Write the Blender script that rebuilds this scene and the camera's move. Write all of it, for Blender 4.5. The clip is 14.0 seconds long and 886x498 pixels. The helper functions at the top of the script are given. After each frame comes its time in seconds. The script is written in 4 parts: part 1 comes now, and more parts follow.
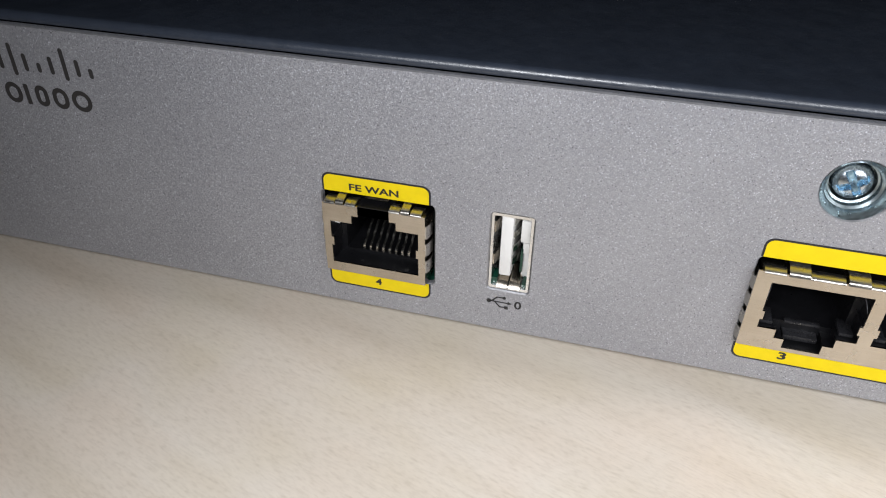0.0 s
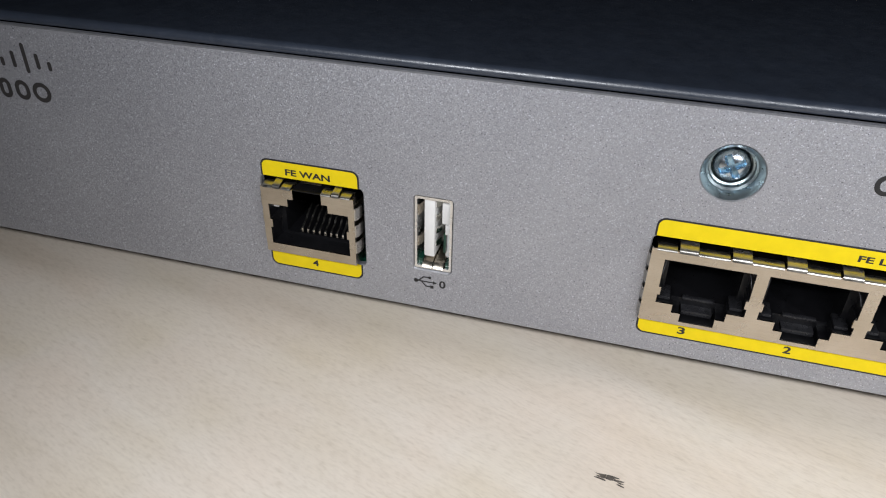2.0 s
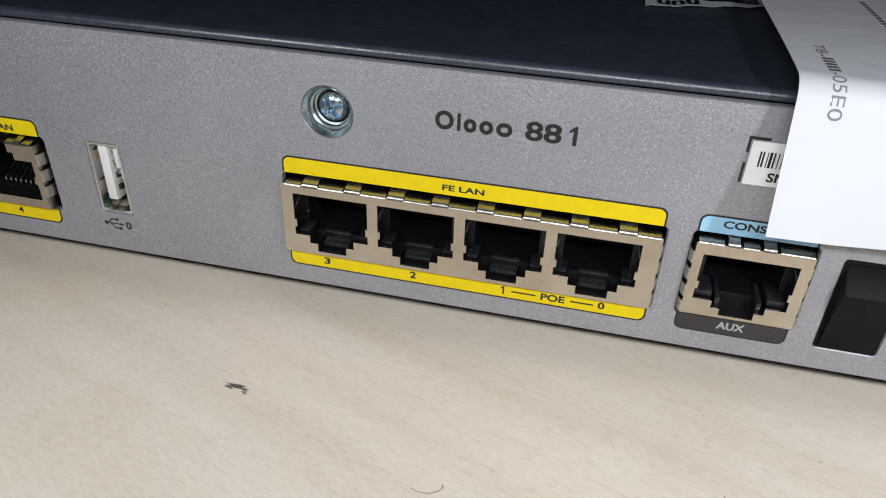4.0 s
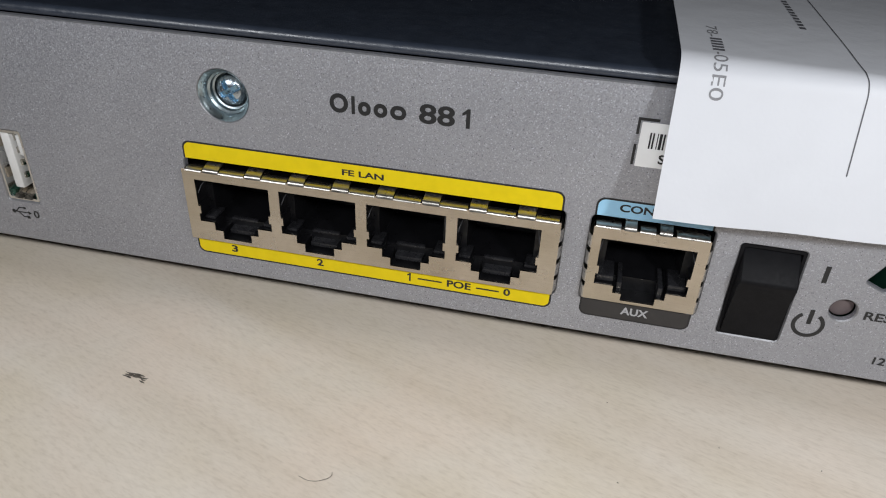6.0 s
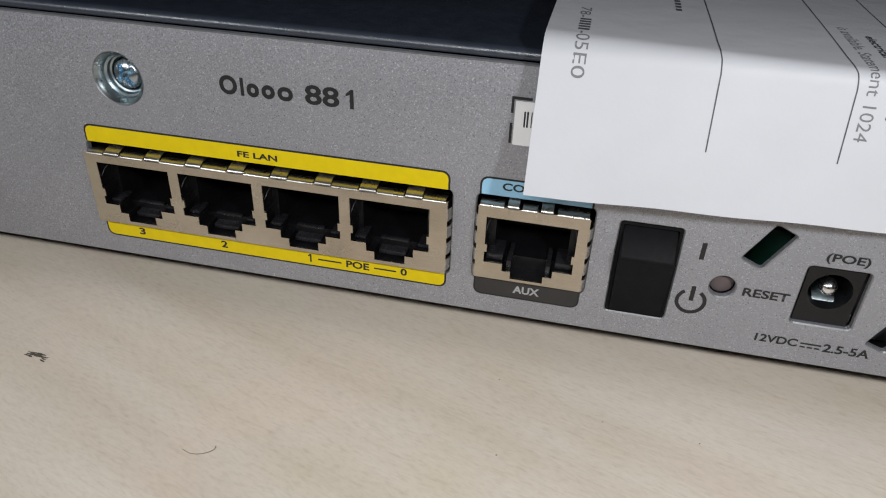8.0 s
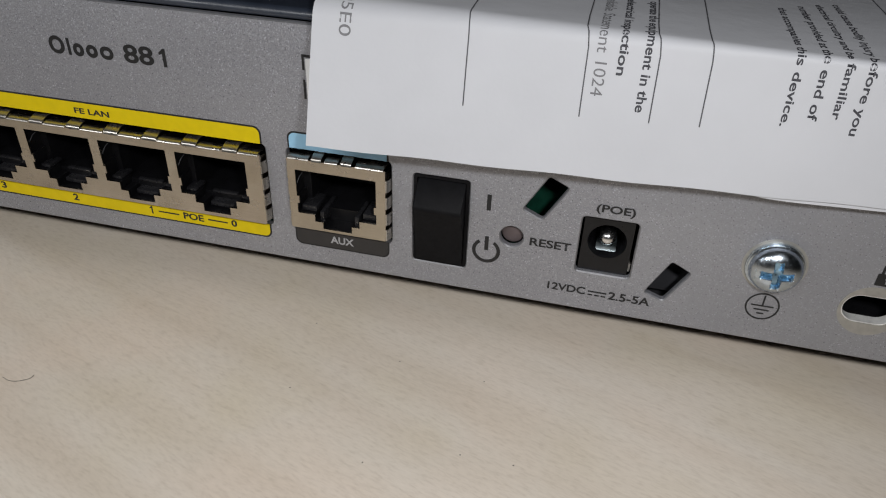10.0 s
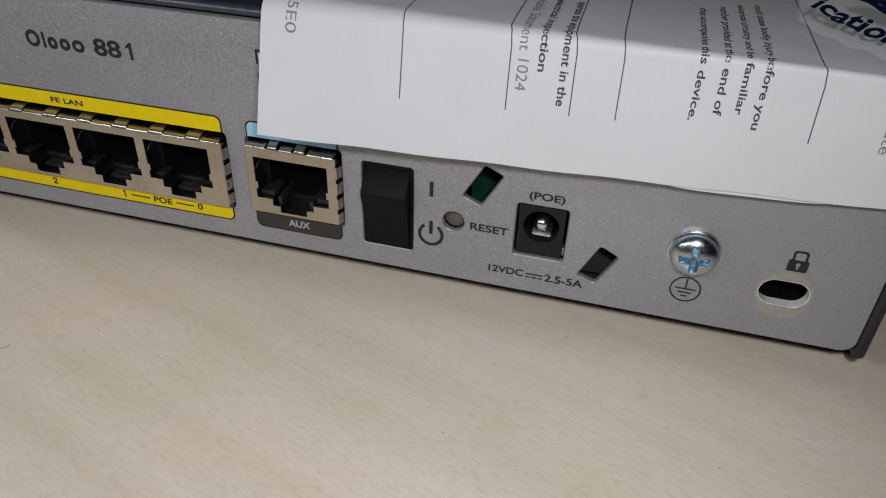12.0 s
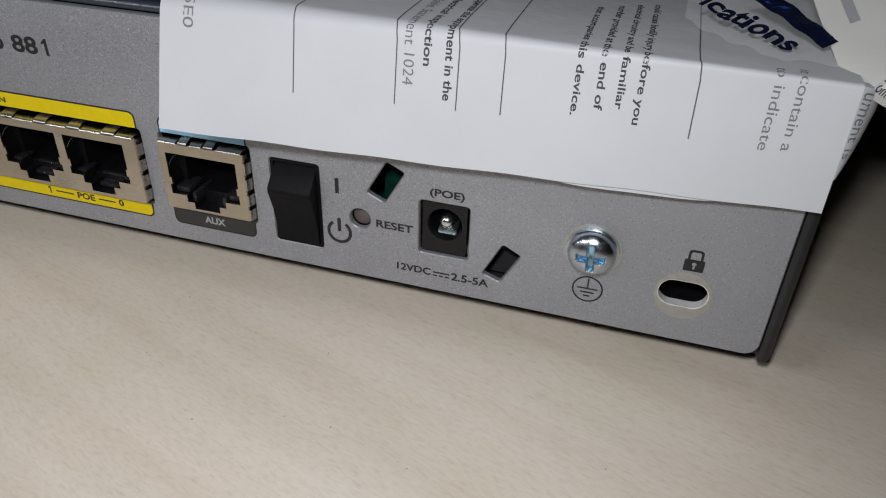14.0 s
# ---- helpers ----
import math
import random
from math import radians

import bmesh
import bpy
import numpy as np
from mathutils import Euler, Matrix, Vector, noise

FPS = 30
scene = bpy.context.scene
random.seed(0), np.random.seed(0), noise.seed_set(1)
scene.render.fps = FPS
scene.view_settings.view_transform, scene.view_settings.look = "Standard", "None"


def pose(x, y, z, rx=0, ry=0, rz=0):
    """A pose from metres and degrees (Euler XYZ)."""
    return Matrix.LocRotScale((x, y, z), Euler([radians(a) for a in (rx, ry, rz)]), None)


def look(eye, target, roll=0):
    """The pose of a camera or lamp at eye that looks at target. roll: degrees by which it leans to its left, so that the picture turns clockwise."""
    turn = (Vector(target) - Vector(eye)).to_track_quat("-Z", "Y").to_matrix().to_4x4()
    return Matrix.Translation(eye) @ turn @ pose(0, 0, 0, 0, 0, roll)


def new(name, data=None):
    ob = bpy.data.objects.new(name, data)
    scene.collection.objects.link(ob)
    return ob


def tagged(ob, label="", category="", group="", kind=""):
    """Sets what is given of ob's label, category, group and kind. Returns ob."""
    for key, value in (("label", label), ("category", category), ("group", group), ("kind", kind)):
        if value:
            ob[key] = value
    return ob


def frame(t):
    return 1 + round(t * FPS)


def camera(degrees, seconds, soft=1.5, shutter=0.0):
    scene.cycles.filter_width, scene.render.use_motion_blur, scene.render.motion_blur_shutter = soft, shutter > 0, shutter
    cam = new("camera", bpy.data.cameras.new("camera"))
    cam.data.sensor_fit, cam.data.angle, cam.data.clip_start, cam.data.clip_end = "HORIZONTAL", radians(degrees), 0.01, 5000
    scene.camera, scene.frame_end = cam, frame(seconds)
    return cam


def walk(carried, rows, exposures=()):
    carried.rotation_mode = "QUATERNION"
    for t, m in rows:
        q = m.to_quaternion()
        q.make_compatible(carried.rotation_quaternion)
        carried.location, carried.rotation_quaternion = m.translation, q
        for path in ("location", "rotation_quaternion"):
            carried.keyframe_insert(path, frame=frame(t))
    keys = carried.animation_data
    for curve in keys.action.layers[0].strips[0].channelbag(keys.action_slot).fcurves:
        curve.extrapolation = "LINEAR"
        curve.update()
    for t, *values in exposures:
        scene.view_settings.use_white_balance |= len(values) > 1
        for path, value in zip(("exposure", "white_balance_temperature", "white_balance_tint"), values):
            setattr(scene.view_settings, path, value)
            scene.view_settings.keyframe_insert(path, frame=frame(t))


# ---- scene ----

from mathutils.geometry import tessellate_polygon

# Plan in millimetres: x along the rear panel of the router, y into it, z up from the top of the port labels.
DESK = -29.25


def W(x, y, z):
    return Vector((x / 1000, y / 1000, (z - DESK) / 1000))


cam = camera(63.0, 14.0, soft=1.1)
# seconds, eye (mm), yaw, pitch, roll
PATH = [
    (0, -19.8, -83.7, 50.4, 15.23, -34.73, 0.79),
    (0.5, -15.3, -86.2, 50.6, 14.52, -34.39, 0.62),
    (1, -17.4, -87.8, 50.2, 14.65, -33.98, 0.76),
    (1.5, -15.6, -87.4, 51.1, 15.10, -33.50, 0.85),
    (2, -6.5, -90.6, 50.1, 15.12, -33.00, 1.39),
    (2.2, 1.8, -92.0, 49.4, 13.91, -33.10, 1.94),
    (2.5, 15.2, -94.1, 49.4, 11.86, -33.48, 2.88),
    (2.8, 23.9, -93.2, 48.7, 11.78, -32.97, 2.9),
    (3, 27.5, -93.3, 48.3, 11.55, -32.63, 3.04),
    (3.5, 38.5, -93.4, 48.2, 11.87, -32.50, 2.82),
    (4, 46.3, -93.5, 49.2, 12.45, -32.65, 2.21),
    (4.2, 48.2, -92.8, 49.7, 12.36, -32.74, 2.40),
    (6.3, 60.7, -89.6, 46.9, 11.51, -32.57, 2.34),
    (6.5, 61.5, -89.1, 47.7, 11.61, -32.73, 2.11),
    (7, 63.9, -90.0, 46.5, 11.77, -32.54, 2.21),
    (7.5, 67.8, -89.4, 46.6, 11.75, -32.85, 2.24),
    (8, 75.6, -90.1, 46.0, 11.53, -32.52, 2.34),
    (8.5, 84.7, -89.3, 45.9, 11.94, -32.59, 1.96),
    (9, 92.4, -88.2, 45.7, 11.79, -33.23, 2.12),
    (9.2, 97.8, -88.4, 45.6, 12.06, -33.30, 2.09),
    (11.3, 111.7, -97.6, 51.3, 13.84, -34.78, 2.07),
    (11.5, 111.7, -97.5, 52.1, 13.99, -35.03, 1.90),
    (12, 120.4, -95.7, 50.2, 14.27, -34.47, 2.15),
    (12.2, 127.7, -95.0, 49.1, 14.60, -33.92, 2.2),
    (12.5, 135.2, -93.2, 48.5, 15.64, -33.52, 1.97),
    (13, 139.5, -91.5, 47.2, 15.93, -32.99, 1.91),
    (13.5, 138.7, -92.0, 47.6, 15.92, -33.18, 1.98),
    (14, 138.1, -92.5, 47.6, 15.95, -32.90, 2.06),
]
EXPOSURES = [(0.0, -0.05, 6450, 11), (1.5, -0.13, 6400, 11), (3.0, -0.42, 6400, 11), (4.2, -0.50, 6450, 10), (6.5, -0.82, 6500, 10), (7.5, -0.87, 6550, 10), (8.5, -1.04, 6600, 10), (11.5, -1.27, 6700, 11), (12.5, -1.18, 6600, 10), (13.0, -1.10, 6500, 10), (14.0, -1.13, 6500, 10)]
walk(cam, [(t, pose(*W(x, y, z), 90 + pitch, 0, yaw) @ pose(0, 0, 0, 0, 0, roll)) for t, x, y, z, yaw, pitch, roll in PATH], EXPOSURES)

# ---- light: fixed stand-ins for the hand-held lamp that is carried along the panel, and a dark room ----
world = bpy.data.worlds.new("room_dark")
world.use_nodes = True
world.node_tree.nodes["Background"].inputs["Color"].default_value = (0.6, 0.7, 0.9, 1)
world.node_tree.nodes["Background"].inputs["Strength"].default_value = 0.02
scene.world = world


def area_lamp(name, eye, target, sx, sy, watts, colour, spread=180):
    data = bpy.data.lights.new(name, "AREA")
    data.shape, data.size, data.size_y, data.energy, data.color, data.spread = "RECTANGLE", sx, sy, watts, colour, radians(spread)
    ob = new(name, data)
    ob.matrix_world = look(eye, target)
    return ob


# three added lamps, all lit at once, in place of the small lamp on the camera, where it lingers: at the start, over the
# four ports and at the router's end
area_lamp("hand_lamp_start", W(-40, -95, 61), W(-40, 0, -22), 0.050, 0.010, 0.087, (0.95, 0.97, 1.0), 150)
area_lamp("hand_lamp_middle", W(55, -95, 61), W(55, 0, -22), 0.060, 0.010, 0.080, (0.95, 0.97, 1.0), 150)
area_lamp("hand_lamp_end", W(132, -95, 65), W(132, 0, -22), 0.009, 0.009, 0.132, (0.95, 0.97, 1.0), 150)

# ---- materials ----


def material(name, colour, rough=0.5, metal=0.0, **more):
    m = bpy.data.materials.new(name)
    m.use_nodes = True
    b = m.node_tree.nodes["Principled BSDF"]
    b.inputs["Base Color"].default_value = (*colour, 1)
    b.inputs["Roughness"].default_value = rough
    b.inputs["Metallic"].default_value = metal
    for key, value in more.items():
        b.inputs[key.replace("_", " ")].default_value = value
    return m


def node(m, kind, **values):
    n = m.node_tree.nodes.new(kind)
    for key, value in values.items():
        n.inputs[key.replace("_", " ")].default_value = value
    return n


def coords(m, scale=(1, 1, 1), turn=0.0):
    t, p = node(m, "ShaderNodeTexCoord"), node(m, "ShaderNodeMapping")
    p.inputs["Scale"].default_value, p.inputs["Rotation"].default_value = scale, (0, 0, radians(turn))
    m.node_tree.links.new(t.outputs["Object"], p.inputs["Vector"])
    return p.outputs["Vector"]


def noise_tex(m, vec, scale, detail=3.0, rough=0.55):
    n = node(m, "ShaderNodeTexNoise", Scale=scale, Detail=detail, Roughness=rough)
    m.node_tree.links.new(vec, n.inputs["Vector"])
    return n.outputs["Fac"]


def ramp(m, fac, *stops):
    n = node(m, "ShaderNodeValToRGB")
    while len(n.color_ramp.elements) < len(stops):
        n.color_ramp.elements.new(0.5)
    for e, (at, c) in zip(n.color_ramp.elements, stops):
        e.position, e.color = at, (*c, 1) if len(c) == 3 else c
    m.node_tree.links.new(fac, n.inputs["Fac"])
    return n.outputs["Color"]


def mix(m, fac, a, b, how="MIX"):
    n = m.node_tree.nodes.new("ShaderNodeMix")
    n.data_type, n.blend_type = "RGBA", how
    for key, value in ((0, fac), (6, a), (7, b)):
        if hasattr(value, "is_output"):
            m.node_tree.links.new(value, n.inputs[key])
        else:
            n.inputs[key].default_value = value if key == 0 else (*value, 1)
    return n.outputs[2]


def put(m, key, socket):
    m.node_tree.links.new(socket, m.node_tree.nodes["Principled BSDF"].inputs[key])


def bump(m, height, strength, distance):
    n = node(m, "ShaderNodeBump", Strength=strength, Distance=distance)
    m.node_tree.links.new(height, n.inputs["Height"])
    put(m, "Normal", n.outputs["Normal"])
    return n


def mottled(name, colour, rough, metal, scale, spread=0.15, relief=0.0, **more):
    """Paint, plastic or metal with slight cloudy change of colour and gloss and a fine relief."""
    m = material(name, colour, rough, metal, **more)
    v = coords(m)
    c = ramp(m, noise_tex(m, v, scale, 4), (0.3, [k * (1 - spread) for k in colour]), (0.7, [min(1, k * (1 + spread)) for k in colour]))
    put(m, "Base Color", c)
    r = ramp(m, noise_tex(m, v, scale * 2.3, 3), (0.3, [max(0.02, rough - 0.07)] * 3), (0.7, [rough + 0.07] * 3))
    put(m, "Roughness", r)
    if relief:
        bump(m, noise_tex(m, v, scale * 12, 2), 0.5, relief)
    return m


def silver_paint():
    """Silver powder coat: metal flakes of about a tenth of a millimetre, each a little turned, under an orange-peel relief."""
    m = material("silver_powder_coat", (0.42, 0.42, 0.44), 0.46, 0.55)
    v = coords(m)
    flakes = node(m, "ShaderNodeTexVoronoi", Scale=8200.0)
    m.node_tree.links.new(v, flakes.inputs["Vector"])
    grain = noise_tex(m, v, 2600, 2, 0.6)
    cloud = noise_tex(m, v, 55, 3)
    tone = ramp(m, cloud, (0.3, (0.33, 0.335, 0.36)), (0.7, (0.37, 0.375, 0.40)))
    sep = node(m, "ShaderNodeSeparateColor")
    m.node_tree.links.new(flakes.outputs["Color"], sep.inputs["Color"])
    # the few brightest flecks have the sparkle painted into their colour
    fleck = ramp(m, sep.outputs["Red"], (0.0, (0.86, 0.86, 0.87)), (0.5, (1.0, 1.0, 1.01)), (0.93, (1.10, 1.10, 1.11)), (1.0, (1.7, 1.7, 1.75)))
    put(m, "Base Color", mix(m, 1.0, tone, fleck, "MULTIPLY"))
    gloss = ramp(m, sep.outputs["Green"], (0.0, (0.26,) * 3), (0.15, (0.44,) * 3), (1.0, (0.50,) * 3))
    put(m, "Roughness", gloss)
    b = bump(m, grain, 0.45, 0.00008)
    tilt = m.node_tree.nodes.new("ShaderNodeVectorMath")
    tilt.operation = "MULTIPLY_ADD"
    m.node_tree.links.new(flakes.outputs["Color"], tilt.inputs[0])
    tilt.inputs[1].default_value, tilt.inputs[2].default_value = (0.28, 0.28, 0.28), (-0.14, -0.14, -0.14)
    add = m.node_tree.nodes.new("ShaderNodeVectorMath")
    m.node_tree.links.new(b.outputs["Normal"], add.inputs[0])
    m.node_tree.links.new(tilt.outputs[0], add.inputs[1])
    norm = m.node_tree.nodes.new("ShaderNodeVectorMath")
    norm.operation = "NORMALIZE"
    m.node_tree.links.new(add.outputs[0], norm.inputs[0])
    put(m, "Normal", norm.outputs[0])
    return m


def stretched(m, vec, along):
    """The same place drawn out along the grain."""
    p = node(m, "ShaderNodeMapping")
    p.inputs["Scale"].default_value = (along, 1, 1)
    m.node_tree.links.new(vec, p.inputs["Vector"])
    return p.outputs["Vector"]


def maple():
    """Pale maple laminate: wide soft bands, pink and yellowish clouds and short darker dashes along the grain."""
    m = material("maple_laminate", (0.6, 0.5, 0.4), 0.36, 0.0)
    v = coords(m, (1, 1, 1), 18)
    bands, dashes = stretched(m, v, 0.10), stretched(m, v, 0.28)
    base = ramp(m, noise_tex(m, bands, 120, 3, 0.5), (0.28, (0.71, 0.632, 0.53)), (0.45, (0.745, 0.672, 0.575)), (0.75, (0.77, 0.71, 0.625)))
    cloud = ramp(m, noise_tex(m, v, 34, 2), (0.32, (0.97, 0.955, 0.90)), (0.5, (1.0, 0.99, 0.98)), (0.68, (1.025, 0.985, 0.965)))
    broad = ramp(m, noise_tex(m, bands, 60, 3), (0.3, (0.935, 0.925, 0.915)), (0.7, (1.02, 1.02, 1.02)))
    dash = ramp(m, noise_tex(m, dashes, 1350, 3, 0.6), (0.28, (0.915, 0.902, 0.885)), (0.47, (0.995, 0.993, 0.99)), (0.74, (1.035, 1.035, 1.035)))
    pores = ramp(m, noise_tex(m, dashes, 2600, 2, 0.6), (0.30, (0.93, 0.92, 0.905)), (0.5, (1, 1, 1)), (0.75, (1.03, 1.03, 1.03)))
    c = mix(m, 1.0, base, cloud, "MULTIPLY")
    for layer in (broad, dash, pores):
        c = mix(m, 1.0, c, layer, "MULTIPLY")
    put(m, "Base Color", c)
    put(m, "Roughness", ramp(m, noise_tex(m, dashes, 900, 3), (0.3, (0.30,) * 3), (0.7, (0.44,) * 3)))
    bump(m, noise_tex(m, dashes, 1300, 3), 0.3, 0.00005)
    return m


def brushed_nickel():
    """Rolled nickel sheet with fine lines along the panel and small smears."""
    m = material("nickel_plate", (0.55, 0.49, 0.41), 0.2, 1.0)
    v = coords(m)
    lines = stretched(m, v, 0.04)
    put(m, "Base Color", mix(m, 1.0, ramp(m, noise_tex(m, v, 160, 3), (0.3, (0.50, 0.445, 0.365)), (0.7, (0.60, 0.54, 0.46))), ramp(m, noise_tex(m, lines, 5200, 2), (0.3, (0.95,) * 3), (0.7, (1.03,) * 3)), "MULTIPLY"))
    put(m, "Roughness", ramp(m, noise_tex(m, v, 420, 3), (0.3, (0.13,) * 3), (0.7, (0.30,) * 3)))
    bump(m, noise_tex(m, v, 260, 2), 0.25, 0.00012)
    return m


def paper_white(name, colour):
    m = material(name, colour, 0.55, 0.0)
    v = coords(m)
    put(m, "Base Color", ramp(m, noise_tex(m, v, 90, 4), (0.3, [k * 0.96 for k in colour]), (0.7, colour)))
    bump(m, noise_tex(m, v, 160, 4), 0.25, 0.0006)
    return m


SILVER = silver_paint()
MAPLE = maple()
NAVY = mottled("dark_navy_paint", (0.027, 0.034, 0.049), 0.36, 0.0, 260, 0.12, 0.00005, Specular_IOR_Level=0.9)
STEEL_DARK = mottled("dark_chassis_steel", (0.05, 0.05, 0.055), 0.45, 0.3, 200, 0.2)
NICKEL = brushed_nickel()
SPRING = mottled("nickel_spring_plate", (0.48, 0.46, 0.42), 0.31, 1.0, 300, 0.10)
CASE = mottled("black_case_trim", (0.013, 0.013, 0.015), 0.42, 0.0, 200, 0.2, 0.00002)
# cut edges: how strongly they catch light is set in this grey
EDGE = mottled("cut_panel_edge", (0.24, 0.24, 0.25), 0.40, 0.5, 900, 0.15, 0.00002)
LIP = mottled("raw_zinc_lip", (0.84, 0.84, 0.82), 0.34, 0.35, 900, 0.15, 0.00002)
POLISHED = mottled("polished_steel", (0.80, 0.80, 0.80), 0.24, 1.0, 500, 0.05)
BLUE_ZINC = mottled("blue_zinc_plate", (0.36, 0.55, 0.70), 0.3, 1.0, 700, 0.12, 0.00002)
CUP = mottled("dull_zinc", (0.37, 0.43, 0.45), 0.33, 1.0, 700, 0.10, 0.00002)
ZINC = mottled("zinc_plate", (0.52, 0.58, 0.64), 0.23, 1.0, 700, 0.10, 0.00002)
BARE = mottled("bare_steel", (0.43, 0.42, 0.39), 0.42, 0.6, 900, 0.10, 0.00002)
BLACK = mottled("black_plastic", (0.006, 0.006, 0.007), 0.34, 0.0, 700, 0.25, 0.00002, Specular_IOR_Level=0.35)
# lighter copy of the black plastic; the ledges' grey sheen is in its colour
GLOSS = mottled("sheen_black_plastic", (0.016, 0.016, 0.018), 0.30, 0.0, 900, 0.3, 0.00003)
ROCKER = mottled("matt_black_plastic", (0.006, 0.006, 0.007), 0.55, 0.0, 900, 0.2, 0.00003, Specular_IOR_Level=0.12)
RUBBER = mottled("black_rubber", (0.02, 0.02, 0.02), 0.8, 0.0, 500, 0.2)
WHITE_PL = mottled("white_plastic", (0.66, 0.655, 0.64), 0.4, 0.0, 500, 0.03)
GREEN = mottled("green_circuit_board", (0.005, 0.042, 0.026), 0.35, 0.0, 800, 0.3)
YELLOW = mottled("yellow_print", (0.72, 0.545, 0.002), 0.5, 0.0, 500, 0.05, 0.00003, Specular_IOR_Level=0.3)
BLUE = mottled("pale_blue_print", (0.30, 0.55, 0.74), 0.42, 0.0, 500, 0.04, 0.00003)
INK = mottled("black_ink", (0.012, 0.012, 0.013), 0.5, 0.0, 900, 0.2)
CHARCOAL = mottled("charcoal_print", (0.028, 0.026, 0.026), 0.45, 0.0, 500, 0.1, 0.00003)
GREY_INK = mottled("grey_ink", (0.36, 0.36, 0.37), 0.5, 0.0, 900, 0.05)
RESET_PL = mottled("brown_grey_plastic", (0.11, 0.085, 0.085), 0.45, 0.0, 900, 0.08)
GOLD = mottled("contact_metal", (0.84, 0.82, 0.76), 0.2, 1.0, 900, 0.05)
PAPER = paper_white("white_paper", (0.61, 0.62, 0.65))
PAPER_WARM = paper_white("warm_white_paper", (0.68, 0.67, 0.63))
SLIP = paper_white("grey_film_slip", (0.44, 0.46, 0.49))
STICKER = mottled("white_sticker", (0.82, 0.82, 0.82), 0.4, 0.0, 400, 0.03)
PRINT = mottled("printed_text", (0.05, 0.05, 0.06), 0.6, 0.0, 900, 0.2)
PRINT_GREY = mottled("printed_grey_text", (0.19, 0.19, 0.20), 0.6, 0.0, 900, 0.1)
LINE_GREY = mottled("printed_rule", (0.09, 0.09, 0.10), 0.6, 0.0, 900, 0.1)
NAVY_INK = mottled("navy_ink", (0.006, 0.009, 0.028), 0.25, 0.0, 300, 0.2)
BLUE_INK = mottled("bright_blue_ink", (0.02, 0.07, 0.33), 0.25, 0.0, 300, 0.2)
WALL = mottled("grey_wall_paint", (0.45, 0.45, 0.44), 0.8, 0.0, 6, 0.05)
CARPET = mottled("grey_floor", (0.12, 0.12, 0.12), 0.9, 0.0, 60, 0.2)
HAIR = mottled("dark_fibre", (0.05, 0.035, 0.025), 0.5, 0.0, 900, 0.1)
SCUFF = mottled("dark_scuff", (0.10, 0.085, 0.07), 0.6, 0.0, 2500, 0.5)
FILM = material("clear_film", (0.86, 0.88, 0.88), 0.10, 0.0, Alpha=0.16)
bump(FILM, noise_tex(FILM, coords(FILM), 120, 3), 0.4, 0.0012)

# ---- building helpers ----


def thing(name, base, label, category, group="", kind=""):
    ob = new(name)
    ob.location = base
    ob.empty_display_size = 0.01
    return tagged(ob, label, category, group, kind)


def part(name, bm, mat, parent, label="", smooth=False):
    bmesh.ops.recalc_face_normals(bm, faces=bm.faces)
    mesh = bpy.data.meshes.new(name)
    bm.to_mesh(mesh)
    bm.free()
    mesh.materials.append(mat)
    if smooth:
        mesh.shade_smooth()
        mesh.set_sharp_from_angle(angle=radians(40))
    ob = new(name, mesh)
    if parent is not None:
        ob.parent = parent
        if parent.type == "EMPTY":
            ob.matrix_parent_inverse = Matrix.Translation(-parent.location)
    if label:
        ob["label"] = label
    return ob


def rrect(x0, z0, x1, z1, r, n=5, which=(1, 1, 1, 1)):
    """A rounded rectangle; which: whether the corners low left, low right, top right, top left are rounded."""
    out = []
    for (cx, cz, sx, sz, a0), on in zip(((x0, z0, 1, 1, 180), (x1, z0, -1, 1, 270), (x1, z1, -1, -1, 0), (x0, z1, 1, -1, 90)), which):
        if not on or r <= 0:
            out.append((cx, cz))
            continue
        for k in range(n + 1):
            a = radians(a0 + 90 * k / n)
            out.append((cx + sx * r + r * math.cos(a), cz + sz * r + r * math.sin(a)))
    return out


def circle(cx, cz, r, n=40, a0=0, a1=360):
    full = a1 - a0 >= 360
    return [(cx + r * math.cos(radians(a0 + (a1 - a0) * k / (n if full else n - 1))), cz + r * math.sin(radians(a0 + (a1 - a0) * k / (n if full else n - 1)))) for k in range(n)]


def plate_bm(loops, yf, yb, bm=None):
    """A plate in the panel's plane between the depths yf (front) and yb, with holes."""
    bm = bm or bmesh.new()
    tris = tessellate_polygon([[Vector((x, z, 0)) for x, z in loop] for loop in loops])
    flat = [p for loop in loops for p in loop]
    front = [bm.verts.new(W(x, yf, z)) for x, z in flat]
    back = [bm.verts.new(W(x, yb, z)) for x, z in flat]
    for a, b, c in tris:
        for side in (front, back):
            try:
                bm.faces.new((side[a], side[b], side[c]))
            except ValueError:
                pass
    at = 0
    for loop in loops:
        n = len(loop)
        for k in range(n):
            i, j = at + k, at + (k + 1) % n
            bm.faces.new((front[i], front[j], back[j], back[i]))
        at += n
    return bm


def shifted(loop, d):
    """The loop moved outwards by d (inwards when negative), corners mitred."""
    n = len(loop)
    turn = sum(loop[k][0] * loop[(k + 1) % n][1] - loop[(k + 1) % n][0] * loop[k][1] for k in range(n))
    sign = 1 if turn > 0 else -1
    out = []
    for k in range(n):
        p, c, q = Vector(loop[k - 1]), Vector(loop[k]), Vector(loop[(k + 1) % n])
        e, f = (c - p).normalized(), (q - c).normalized()
        a, b = Vector((e.y, -e.x)) * sign, Vector((f.y, -f.x)) * sign
        m = (a + b) / max(0.4, 1 + a.dot(b))
        out.append((c.x + m.x * d, c.y + m.y * d))
    return out


